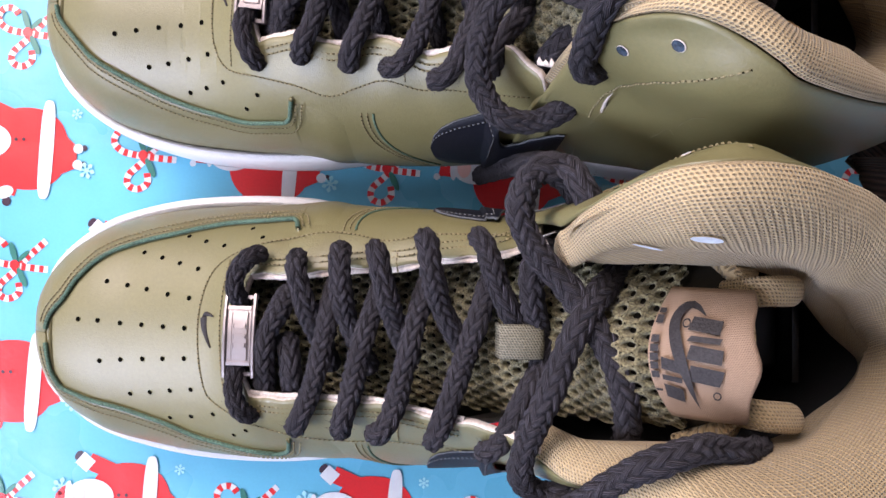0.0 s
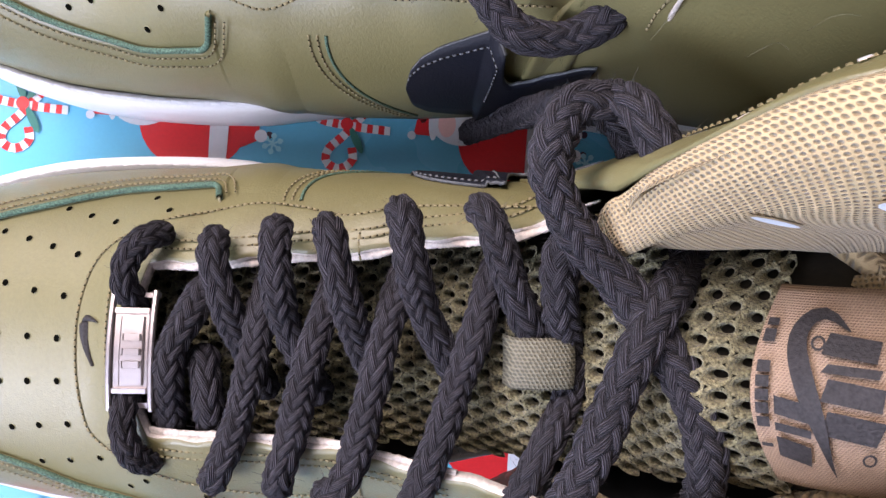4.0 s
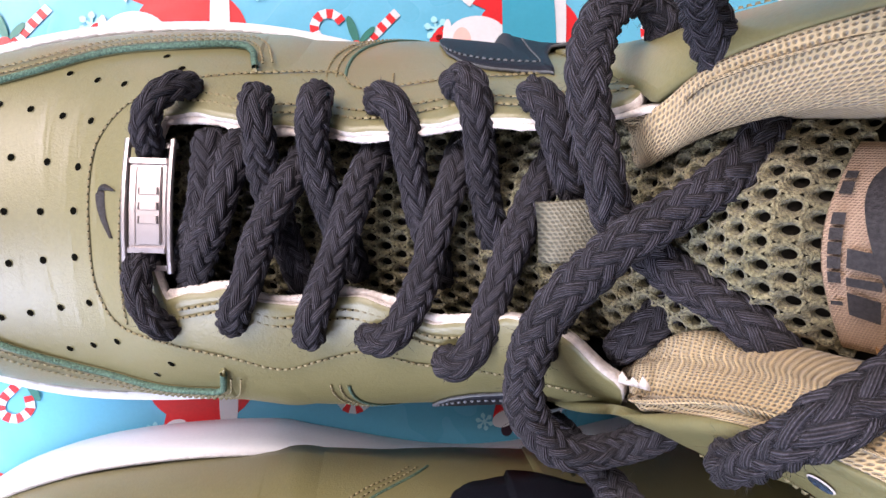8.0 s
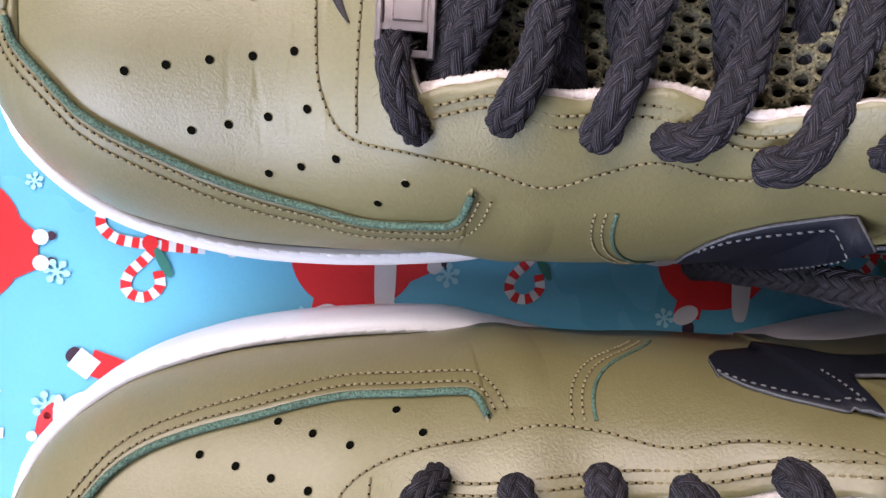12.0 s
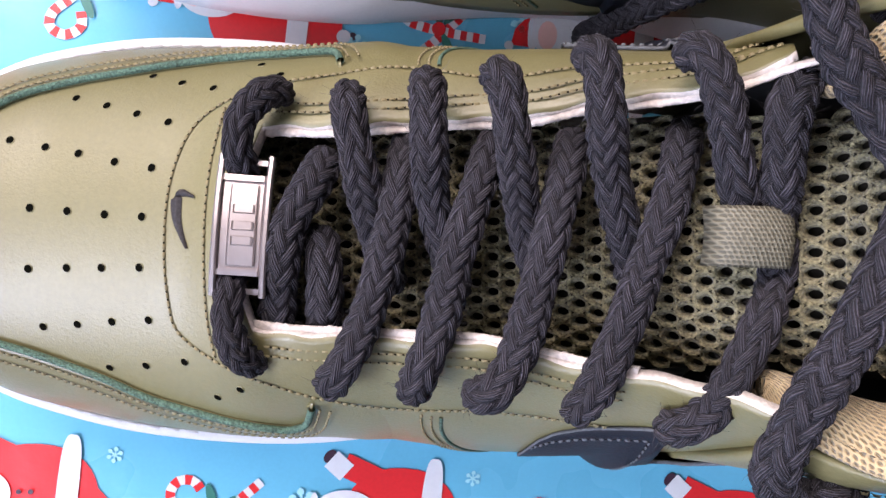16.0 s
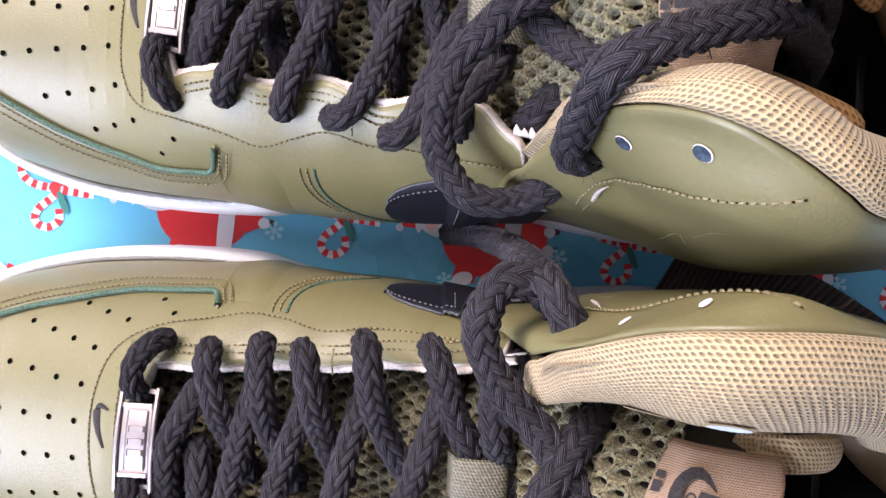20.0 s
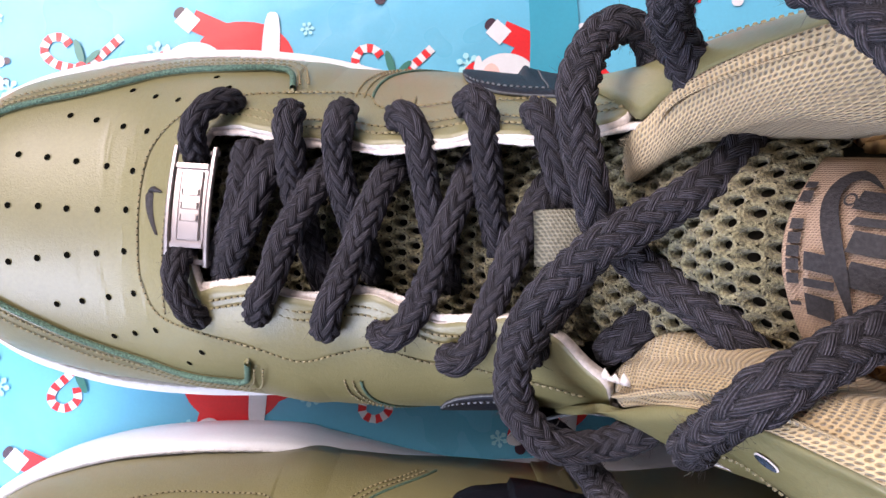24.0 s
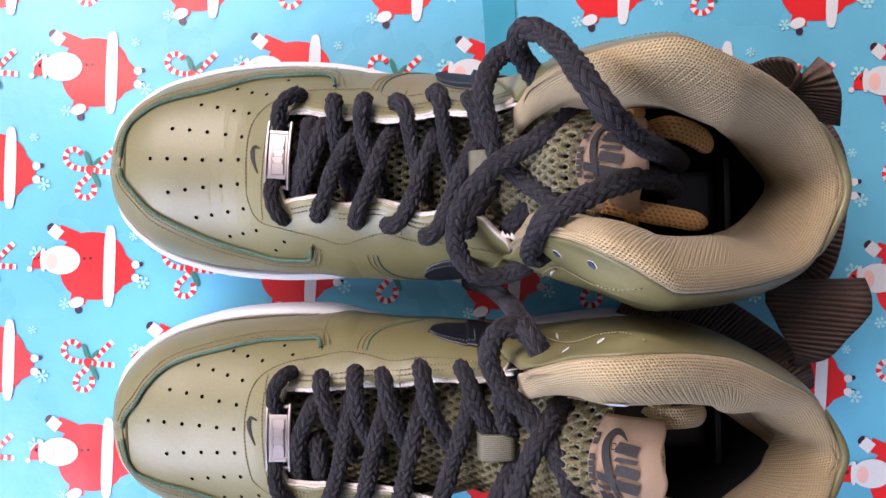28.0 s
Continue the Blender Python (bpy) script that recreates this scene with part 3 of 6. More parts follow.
for i in range(-4, 6):
    for j in range(-4, 5):
        for half in (0, 1):
            o = P0 + PA * (i + half / 2) + PB * (j + half / 2)
            spots = [(1, o, 0.0, 1.0), (0, o + PB * 0.5 - PA * 0.015, 0.0, 1.0)]
            for dx, dy, size in ((0.24, 0.06, 1.0), (-0.12, 0.30, 0.75), (0.27, 0.42, 0.9), (-0.28, 0.16, 0.6)):
                spots.append((2, o + PA * dx + PB * dy, random.random(), size))
            for k, q, turn, size in spots:
                if abs(q.x) < 0.42 and abs(q.y) < 0.36:
                    ob = new(prints[k].name, prints[k])
                    ob.matrix_world = pose(q.x, q.y, 0, 0, 0, -3 + math.degrees(turn)) @ Matrix.Scale(size, 4)
                    ob.parent = paper


# ---- the shoes ----
SOLE = [(-0.168, -0.002), (-0.1645, 0.020), (-0.150, 0.034), (-0.135, 0.0425), (-0.106, 0.051), (-0.076, 0.0545), (-0.047, 0.054), (-0.019, 0.049),
        (0.0, 0.0440), (0.03, 0.038), (0.06, 0.034), (0.10, 0.0305), (0.125, 0.025), (0.14, 0.014), (0.1455, -0.008), (0.14, -0.030), (0.125, -0.045),
        (0.10, -0.052), (0.07, -0.051), (0.03, -0.0455), (0.0, -0.0470), (-0.036, -0.0530), (-0.05, -0.0553), (-0.08, -0.0562), (-0.109, -0.0535),
        (-0.138, -0.0445), (-0.158, -0.0305), (-0.1655, -0.016)]
Z0 = 0.027      # where the upper meets the sole
TOE = -0.16249   # the upper's front
lat_v = table((-0.1625, -0.0028), (-0.1610, 0.0100), (-0.157, 0.0190), (-0.150, 0.0272), (-0.135, 0.0363), (-0.106, 0.0448), (-0.076, 0.0483), (-0.047, 0.0480), (-0.019, 0.0475), (0.0, 0.0475), (0.03, 0.0430), (0.06, 0.036))
med_v = table((-0.1625, -0.0032), (-0.1610, -0.0155), (-0.157, -0.0236), (-0.150, -0.0310), (-0.138, -0.0383), (-0.109, -0.0473), (-0.08, -0.0500), (-0.05, -0.0510), (-0.036, -0.0530), (0.0, -0.053), (0.03, -0.0500), (0.07, -0.047))
top_z = table((-0.1625, 0.030), (-0.161, 0.039), (-0.157, 0.0470), (-0.150, 0.0525), (-0.140, 0.0568), (-0.125, 0.0610), (-0.11, 0.0635), (-0.095, 0.0660), (-0.08, 0.0700), (-0.066, 0.0755), (-0.04, 0.0815), (-0.017, 0.0870), (0.0, 0.0945), (0.018, 0.1080), (0.03, 0.1230), (0.045, 0.1500))


def smooth_step(x):
    x = np.clip(x, 0, 1)
    return x * x * (3 - 2 * x)


# the toe guard's edge over the toe
GUARD_LAT = ((-0.1625, 1.5708), (-0.1492, 1.5708), (-0.1489, 1.40), (-0.1483, 1.24), (-0.1470, 1.10), (-0.1435, 0.97))
GUARD_MED = ((-0.1625, 1.5708), (-0.1492, 1.5708), (-0.1488, 1.48), (-0.1472, 1.40), (-0.1440, 1.32), (-0.1400, 1.24))


def steps(*pairs):
    a = np.asarray(pairs, float)
    x = np.linspace(a[0, 0], a[-1, 0], 1400)
    y = np.interp(x, a[:, 0], a[:, 1])
    y[30:-30] = np.convolve(y, np.ones(21) / 21, "same")[30:-30]
    return lambda u: np.interp(u, x, y)


class Shoe:
    """One shoe: a frame of its own (u from toe to heel, v outwards from the wearer), and the upper's surface over it."""

    def __init__(self, pivot, degrees, mirror, open_lat, open_med, guard, lift, power_lat, power_med, raised, seam, inner_seam, holes, mark, waist=0.0, flare=0.0):
        self.guard = {1: steps(*GUARD_LAT, *guard[0]), -1: steps(*GUARD_MED, *guard[1])}
        self.waist, self.flare = waist, flare
        self.lift, self.power, self.raised = table(*lift), (table(*power_lat), table(*power_med)), raised
        self.seam, self.inner_seam, self.holes, self.mark = seam, inner_seam, holes, mark
        self.folds = make_creases()
        self.wear = 0.50 if mirror > 0 else 0.08
        self.guard_stop = guard[2]
        self.p, self.a, self.m = pivot, radians(degrees), mirror
        self.lat_edge, self.med_edge = table(*open_lat), table(*open_med)
        self.throat = -0.0665

    def world(self, u, v, z):
        u = np.asarray(u, float)
        u = np.where(u < -0.128, -0.128 + (u + 0.128) * 0.82, u)  # a blunt toe
        du, dv = u + 0.08, np.asarray(v) * self.m
        c, s = math.cos(self.a), math.sin(self.a)
        return np.stack(np.broadcast_arrays(self.p[0] + du * c - dv * s, self.p[1] + du * s + dv * c, z), -1)

    def local(self, x, y):
        dx, dy = x - self.p[0], y - self.p[1]
        c, s = math.cos(self.a), math.sin(self.a)
        return np.array([dx * c + dy * s - 0.08, (-dx * s + dy * c) * self.m])

    def med(self, u):
        """The inner side at the sole."""
        return med_v(u) + self.waist * smooth_step((np.asarray(u, float) + 0.050) / 0.040)

    def lat(self, u):
        """The outer side at the sole."""
        return lat_v(u) + self.flare * smooth_step((np.asarray(u, float) + 0.050) / 0.044)

    def arch(self, u, ang):
        """The upper's surface: ang 0 at the outer side of the sole, pi at the inner side."""
        lv, mv = self.lat(u), self.med(u)
        c, hw = (lv + mv) / 2, (lv - mv) / 2
        p = np.where(np.cos(ang) >= 0, self.power[0](u), self.power[1](u))
        v = c + hw * np.sign(np.cos(ang)) * np.abs(np.cos(ang)) ** (2 / p)
        z = Z0 + (top_z(u) + self.lift(u) - Z0) * np.abs(np.sin(ang)) ** (2 / p)
        # the outer eyestay stands up along the laces
        w = np.clip(1 - (v - self.lat_edge(u)) / 0.018, 0, 1) * (v > 0.004)
        z = z + self.raised * smooth_step((np.asarray(u, float) + 0.055) / 0.045) * np.where(w < 1, w * w * (3 - 2 * w), 1.0)
        return v, z

    def angle(self, u, v):
        lv, mv = self.lat(u), self.med(u)
        q = np.clip((v - (lv + mv) / 2) / ((lv - mv) / 2), -1, 1)
        a = np.arccos(np.abs(q) ** (np.where(q >= 0, self.power[0](u), self.power[1](u)) / 2))
        return np.where(q >= 0, a, np.pi - a)

    def on(self, u, v, lift=0.0):
        """World places and normals on the upper at (u, v)."""
        u, v = np.asarray(u, float), np.asarray(v, float)
        f = lambda a, b: self.world(a, b, self.arch(a, self.angle(a, b))[1])
        p = f(u, v)
        e = 0.0006
        du, dv = f(u + e, v) - f(u - e, v), f(u, v + e) - f(u, v - e)
        n = np.cross(du, dv)
        n *= np.sign(n[..., 2:3] + 1e-9)
        n /= np.linalg.norm(n, axis=-1, keepdims=True)
        return p + n * lift, n


def facing(verts, faces, inside):
    """Turns faces so that they look away from the point inside."""
    v = np.asarray(verts)
    total = 0.0
    for f in faces[:: max(1, len(faces) // 200)]:
        a, b, c = v[f[0]], v[f[1]], v[f[2]]
        total += float(np.dot(np.cross(b - a, c - a), (a + c) / 2 - inside))
    return [f[::-1] for f in faces] if total < 0 else faces


def thicken(ob, amount, offset=-1.0, rim=0):
    m = ob.modifiers.new("thickness", "SOLIDIFY")
    m.thickness, m.offset, m.material_offset_rim = amount, offset, rim
    return ob


def make_creases():
    return [(random.uniform(-0.099, -0.0775), random.uniform(-0.026, 0.026), random.uniform(0.002, 0.008), random.uniform(-0.30, 0.30), random.uniform(0.00035, 0.0008), random.uniform(0.00008, 0.00030)) for _ in range(60)]


def creases(shoe, u, v):
    """Shallow uneven folds across the vamp where the foot bends."""
    z = 0.0 * u * v
    for u0, v0, reach, lean, width, depth in shoe.folds:
        d = u - u0 - lean * (v - v0) - 0.0016 * np.sin((v - v0) * 210 + u0 * 900)
        z = z - shoe.wear * depth * np.exp(-(d / width) ** 2) * np.exp(-((v - v0) / reach) ** 2)
    return z


def build_upper(shoe, root):
    us = np.concatenate([TOE + 0.014 * np.linspace(0, 1, 26) ** 2, np.linspace(-0.149, -0.101, 60), np.linspace(-0.1006, -0.0762, 96), np.linspace(-0.0756, -0.0685, 11), np.linspace(-0.0680, -0.0615, 24), np.linspace(-0.060, 0.0385, 62)])
    K = 34
    self_wave = 1.7 * shoe.m
    inside = np.array([*shoe.world(-0.05, 0, 0.03)])
    verts, faces = [], []
    for side in (1, -1):
        o = len(verts)
        for u in us:
            edge = shoe.lat_edge(u) if side > 0 else shoe.med_edge(u)
            lv, mv = shoe.lat(u), shoe.med(u)
            mid = (lv + mv) / 2
            open_ = float(np.sqrt(np.clip((u - shoe.throat) / 0.004, 0, 1)))
            edge = edge - side * (0.0003 * math.sin(u * 640 + side + self_wave))
            edge = edge + side * 0.0075 * float(smooth_step((u - 0.0305) / 0.0075))     # tucked in under the quarter
            e = mid + (edge - mid) * open_
            a1 = float(shoe.angle(u, e))
            a0 = 0.0 if side > 0 else np.pi
            ang = a0 + (a1 - a0) * np.linspace(0, 1, K)
            v, z = shoe.arch(u, ang)
            z = z + creases(shoe, u, v) - 0.004 * float(smooth_step((u - 0.027) / 0.006)) * np.linspace(1, 0, K)
            if u > -0.06:
                z = z + 0.0006 * math.sin(u * 240 + side) * np.linspace(0, 1, K) ** 3
            verts += list(shoe.world(u, v, z))
        faces += [tuple(o + i for i in f) for f in facing(np.array(verts[o:]), grid_faces(len(us), K), inside)]
    ob = mesh_object("vamp", verts, faces, LEATHER, root, "olive leather vamp with creases and punched holes", mats=[LEATHER, RAW_EDGE])
    bm = bmesh.new()
    bm.from_mesh(ob.data)
    bmesh.ops.remove_doubles(bm, verts=bm.verts[:], dist=1e-6)
    bm.to_mesh(ob.data)
    bm.free()
    thicken(ob, 0.0026, -1.0, 1)

    # the toe guard: a second layer of leather round the front, with a green edge that curls up behind the toe

    def skin(u, ang, lift, side):
        v, z = shoe.arch(u, ang if side > 0 else np.pi - ang)
        p = shoe.world(u, v, z)
        c = shoe.world(u, (lat_v(u) + med_v(u)) / 2, Z0)
        n = p - c
        n = n / (np.linalg.norm(n, axis=-1, keepdims=True) + 1e-9)
        return p + n * np.asarray(lift)[..., None], n

    for side in (1, -1):
        plain = shoe.guard[side]
        seam = lambda u: np.where((np.asarray(u) < -0.061) & (np.asarray(u) > -0.130), sum(plain(np.asarray(u) + d) for d in (-0.004, -0.002, 0.0, 0.002, 0.004)) / 5, plain(u))
        stop = float(shoe.guard_stop[0 if side > 0 else 1])
        uu = np.concatenate([TOE + 0.012 * np.linspace(0, 1, 24) ** 2, np.linspace(-0.1500, -0.1355, 60), np.linspace(-0.1345, -0.058, 50), np.linspace(-0.0575, -0.024, 90)])
        verts, line = [], []
        for u in uu:
            ang = np.linspace(0, float(seam(u)), 14)
            fade = 1 - float(smooth_step((u + 0.040) / 0.014))
            p, n = skin(np.full(14, u), ang, -0.0006 + 0.0017 * fade * (1 - float(u > stop) * np.linspace(0, 1, 14) ** 3), side)
            verts += list(p)
            if -0.1493 < u < stop and (not line or np.linalg.norm(p[-1] - line[-1]) > 0.0008):
                line.append(p[-1] + n[-1] * 0.0001)
        f = facing(np.array(verts), grid_faces(len(uu), 14), inside)
        thicken(mesh_object("toe_guard", verts, f, LEATHER, root), 0.0013)
        tube("toe_guard_edge", line, 0.00085, TEAL_EDGE, root, sides=8, label="green-dyed raw leather edge")
        us_ = np.concatenate([np.linspace(-0.1490, -0.1400, 30), np.linspace(-0.139, -0.058, 50), np.linspace(-0.0570, stop, 16)])
        flat = np.stack([us_, seam(us_) * 0.030], 1)
        t = np.gradient(flat, axis=0)
        t /= np.linalg.norm(t, axis=1)[:, None]
        for off in (0.0018, 0.0040):
            q = flat + np.stack([t[:, 1], -t[:, 0]], 1) * off
            p, n = skin(q[:, 0], np.clip(q[:, 1] / 0.030, 0.02, 1.5), np.full(len(q), 0.00135), side)
            stitches("stitching", p, n, THREAD, root)

    # seams of the eyestay, the vamp and the quarter
    def seam_row(us_, vs_, thread=THREAD, lift=0.0002, **kw):
        c = curve(np.stack([us_, np.asarray(vs_), np.zeros(len(us_))], 1), step=0.0015)
        p, n = shoe.on(c[:, 0], c[:, 1], lift)
        stitches("stitching", p, n, thread, root, **kw)

    seam_row(*zip(*shoe.seam))
    seam_row(*zip(*shoe.inner_seam))
    for side in (1, -1):
        seam_row([-0.0105, -0.0112, -0.0108], [side * 0.0255, side * 0.029, side * 0.0325], length=0.0014)
    for side in (1, -1):
        e = shoe.lat_edge if side > 0 else shoe.med_edge
        uu = np.linspace(-0.060, 0.034 if side * shoe.m > 0 else 0.010, 20)
        for off in (0.003, 0.005):
            seam_row(uu, e(uu) + side * off)
        # the pale backing leather that looks out under the edge, with a crumbly border
        ue = np.linspace(-0.063, uu[-1], 220)
        E, en = shoe.on(ue, e(ue) - side * 0.0002, 0.0)
        O, _ = shoe.on(ue, e(ue) + side * 0.0030, 0.0)
        et = (E - O) / np.linalg.norm(E - O, axis=1)[:, None]
        rag = np.array([random.uniform(-1, 1) for _ in ue]) * 0.00022 + 0.0003 * np.sin(ue * 900) * np.sin(ue * 370)
        strip = np.stack([E + et * d + en * lf for d, lf in ((-0.0014, -0.0019), (0.0002, -0.0016), (0.0007, -0.0017))] + [E + et * (0.0011 + rag)[:, None] + en * (-0.0021 + 0.6 * rag)[:, None]], 1)
        thicken(mesh_object("eyestay_backing", strip.reshape(-1, 3), grid_faces(220, 4), RAW_EDGE, root, "pale raw backing leather with crumbly edge"), 0.0007, 0)
        # a curved panel edge on the quarter, in two rows, with its dark cut edge
        for off in (0.0, 0.0022, 0.0044):
            a = np.linspace(0.80, 0.06, 18)
            u4 = -0.0262 + (0.004 if shoe.m * side < 0 or shoe.m > 0 and side > 0 else 0.0) - off + 0.024 * np.linspace(0, 1, 18) ** 2.0
            v, z = shoe.arch(u4, a if side > 0 else np.pi - a)
            p = shoe.world(u4, v, z)
            c = shoe.world(u4, (lat_v(u4) + med_v(u4)) / 2, Z0)
            n = (p - c) / np.linalg.norm(p - c, axis=1)[:, None]
            if off:
                stitches("stitching", p + n * 0.0002, n, THREAD, root)
            else:
                tube("panel_edge", p + n * 0.0001, 0.00045, TEAL_EDGE, root, sides=6)

    # punched holes on the toe
    hole = disc_mesh("perforation", 0.00088, 0.00088, HOLE, LEATHER)
    for count, u0, v0, u1, v1 in shoe.holes:
        for k in range(count):
            w = k / (count - 1)
            uh, vh = u0 + (u1 - u0) * w + random.uniform(-0.0003, 0.0003), v0 + (v1 - v0) * w + random.uniform(-0.0003, 0.0003)
            p, n = shoe.on(uh, vh, 0.00003)
            p = p + np.array([0, 0, float(creases(shoe, np.array(uh), np.array(vh)))])
            put_on("perforation", hole, p, n, root)

    # the small sewn mark in front of the laces
    t = np.linspace(0, 1, 16)
    mu = 0.0030 * t - 0.0010 * np.sin(np.pi * t)
    mv = -0.0111 * t
    half = 0.0012 * np.cos(t * 1.45) + 0.0001
    mu = shoe.mark[0] + np.concatenate([[0.0042, 0.0026, 0.0012], mu])
    mv = np.concatenate([[-0.0003, 0.0003, 0.0006], mv])
    half = np.concatenate([[0.0002, 0.0005, 0.0008], half])
    verts = []
    for a, b, h in zip(mu, mv, half):
        hook = b > -0.0005
        for k in (-1, -0.4, 0.4, 1):
            verts.append(shoe.on(a + h * k * (0.3 if hook else 1.0), shoe.m * (b + h * k * (1.0 if hook else 0.15)) + shoe.mark[1], 0.0007 if abs(k) < 0.9 else 0.0001)[0])
    mesh_object("sewn_mark", verts, grid_faces(len(mu), 4), PRINT, root, "dark embroidered curved mark")


def build_sole(shoe, root):
    c = curve([(u, v + (shoe.waist * float(smooth_step((u + 0.050) / 0.040)) if v < -0.02 else 0.0), 0) for u, v in SOLE], n=150, closed=True)
    t = np.roll(c, -1, 0) - np.roll(c, 1, 0)
    n = np.stack([t[:, 1], -t[:, 0], 0 * t[:, 0]], 1)
    n /= np.linalg.norm(n, axis=1)[:, None]
    if np.sum(n[:, :2] * (c[:, :2] - c[:, :2].mean(0))) < 0:
        n = -n
    profile = [(-0.020, 0.0), (-0.004, 0.0), (-0.0012, 0.0012), (-0.0002, 0.004), (0.0, 0.012), (-0.0004, 0.022), (-0.0010, 0.0275), (-0.0022, 0.0293), (-0.0042, 0.0290), (-0.0052, 0.0265), (-0.020, 0.0255)]
    verts = []
    for d, z in profile:
        q = c + n * d
        spring = 0.007 * np.clip((-q[:, 0] - 0.11) / 0.058, 0, 1) ** 2
        verts += list(shoe.world(q[:, 0], q[:, 1], z + spring * (1 - z / 0.06)))
    k = len(c)
    f = grid_faces(len(profile), k, close_cols=True) + [tuple(range(k)), tuple(range((len(profile) - 1) * k, len(profile) * k))]
    f = facing(np.array(verts), f, shoe.world(0, 0, 0.015))
    mesh_object("sole", verts, f, RUBBER, root, "white rubber cupsole")
    q = c + n * -0.0059
    # the insole's black carries the shade of the deep opening
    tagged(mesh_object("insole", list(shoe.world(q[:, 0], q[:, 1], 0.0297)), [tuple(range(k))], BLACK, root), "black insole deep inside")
    q = c + n * -0.0034
    p = shoe.world(q[:, 0], q[:, 1], 0.0293)
    stitches("sole_stitching", np.vstack([p, p[:1]]), np.tile([0, 0, 1.0], (k + 1, 1)), RUBBER, root, 0.0035, 0.0015, 0.0005)


def build_ankle(shoe, root, ridge, inner, pins, rolls):
    """The high quarter with its padded collar. ridge: the collar's crest from the outer to the inner front tip; inner: where the lining sinks out of sight."""
    N = 110
    R = curve(ridge, n=N)
    I = curve(inner, n=N)
    low = [(0.022, lat_v(0.022) + 0.0005), (0.05, 0.0345), (0.08, 0.0305), (0.105, 0.0270), (0.125, 0.0215), (0.137, 0.011), (0.1420, -0.008), (0.137, -0.027), (0.124, -0.0415), (0.102, -0.0485), (0.075, -0.0485), (0.05, -0.0475), (0.022, med_v(0.022) - 0.0005)]
    low = [(u, v + (shoe.waist if v < -0.030 else shoe.flare * 0.8 if u < 0.06 and v > 0 else 0.0)) for u, v in low]
    B = curve([shoe.world(u, v, Z0 - 0.001) for u, v in low], n=N)
    mid = (R + I) / 2
    centre = mid.mean(0)
    out = R - np.array([shoe.world(min(max(shoe.local(*r[:2])[0], 0.06), 0.10), -0.010, 0)[:2].tolist() + [0] for r in R])
    out[:, 2] = 0
    out /= np.linalg.norm(out, axis=1)[:, None]
    K = 40
    t = np.linspace(0, 1, K)[:, None, None]
    bulge = np.linspace(0.022 if shoe.m > 0 else 0.016, 0.018 if shoe.m > 0 else 0.013, N) * np.sin(np.linspace(0, np.pi, N)) ** (0.5 if shoe.m > 0 else 1.1)
    shoulder = np.linspace(0.008, 0.013 if shoe.m > 0 else 0.006, N)
    front = np.exp(-(np.minimum(np.arange(N), np.arange(N)[::-1]) / 7.0) ** 2)[:, None]
    low_ctrl = (R * 0.35 + B * 0.65) + out * bulge[:, None]
    low_ctrl = low_ctrl * (1 - front) + front * np.concatenate([B[:, :2], low_ctrl[:, 2:]], 1)
    high_ctrl = R + out * shoulder[:, None] - np.array([0, 0, 0.012])
    W = (1 - t) ** 3 * B + 3 * t * (1 - t) ** 2 * low_ctrl + 3 * t ** 2 * (1 - t) * high_ctrl + t ** 3 * (R + out * 0.0012 - np.array([0, 0, 0.001]))
    # the leather lies over its stuffing: it swells or sinks to pass through these places
    for _ in range(4):
        for p in pins:
            d = np.linalg.norm(W - np.asarray(p), axis=2)
            i, j = np.unravel_index(np.argmin(d), d.shape)
            w = np.exp(-(np.linalg.norm(W - W[i, j], axis=2) / 0.012) ** 2)
            w *= np.clip(np.linalg.norm(W - W[-1], axis=2) / 0.006, 0, 1)
            W = W + w[..., None] * (np.asarray(p) - W[i, j]) * 0.5
    # its front edges lie down on the vamp
    for side, cols in ((1, range(0, 14)), (-1, range(N - 1, N - 15, -1))):
        uf = 0.0275
        a0, a1 = (0.0 if side > 0 else np.pi), float(shoe.angle(uf, shoe.lat_edge(uf) if side > 0 else shoe.med_edge(uf)))
        v, z = shoe.arch(uf, np.linspace(a0, a1, K))
        F = shoe.world(uf, v, z)
        n = F - shoe.world(uf, (shoe.lat(uf) + shoe.med(uf)) / 2, Z0)
        F = F + n / np.linalg.norm(n, axis=1)[:, None] * 0.0007
        F = F + (W[-1, cols[0]] - F[-1]) * np.linspace(0, 1, K)[:, None] ** 3
        shift = F - W[:, cols[0]]
        for i, j in enumerate(cols):
            W[:, j] += shift * math.exp(-(i / 4.5) ** 2)
    f = facing(W.reshape(-1, 3), grid_faces(K, N), np.array([centre[0], centre[1], 0.09]))
    thicken(mesh_object("quarter", W.reshape(-1, 3), f, LEATHER, root, "smooth olive leather ankle quarter"), 0.002)
    # the padded collar rolls over the crest and slopes down inside
    prof = []
    step = np.concatenate([[0], np.cumsum(np.linalg.norm(np.diff(R, axis=0), axis=1))])
    tip = np.minimum(step, step[-1] - step)
    for i in range(N):
        r, q, o = R[i], I[i], out[i]
        b = smooth_step(1 - tip[i] / 0.030)
        o = o * (1 - b) + b * np.array([-0.22, 0.975 * np.sign(o[1]), 0])
        up = np.array([0, 0, 1.0])
        roll = rolls[0 if i < N // 2 else 1]
        k = smooth_step((tip[i] - roll[4]) / roll[5])
        a = smooth_step(tip[i] / 0.012)
        wide, drop, crest = roll[0] + roll[1] * k, roll[2] + roll[3] * k, 0.0008 + 0.0016 * a
        s1 = r - o * wide - up * drop
        q = s1 + (q - s1) * np.array([0.8, 0.8, 1.0])
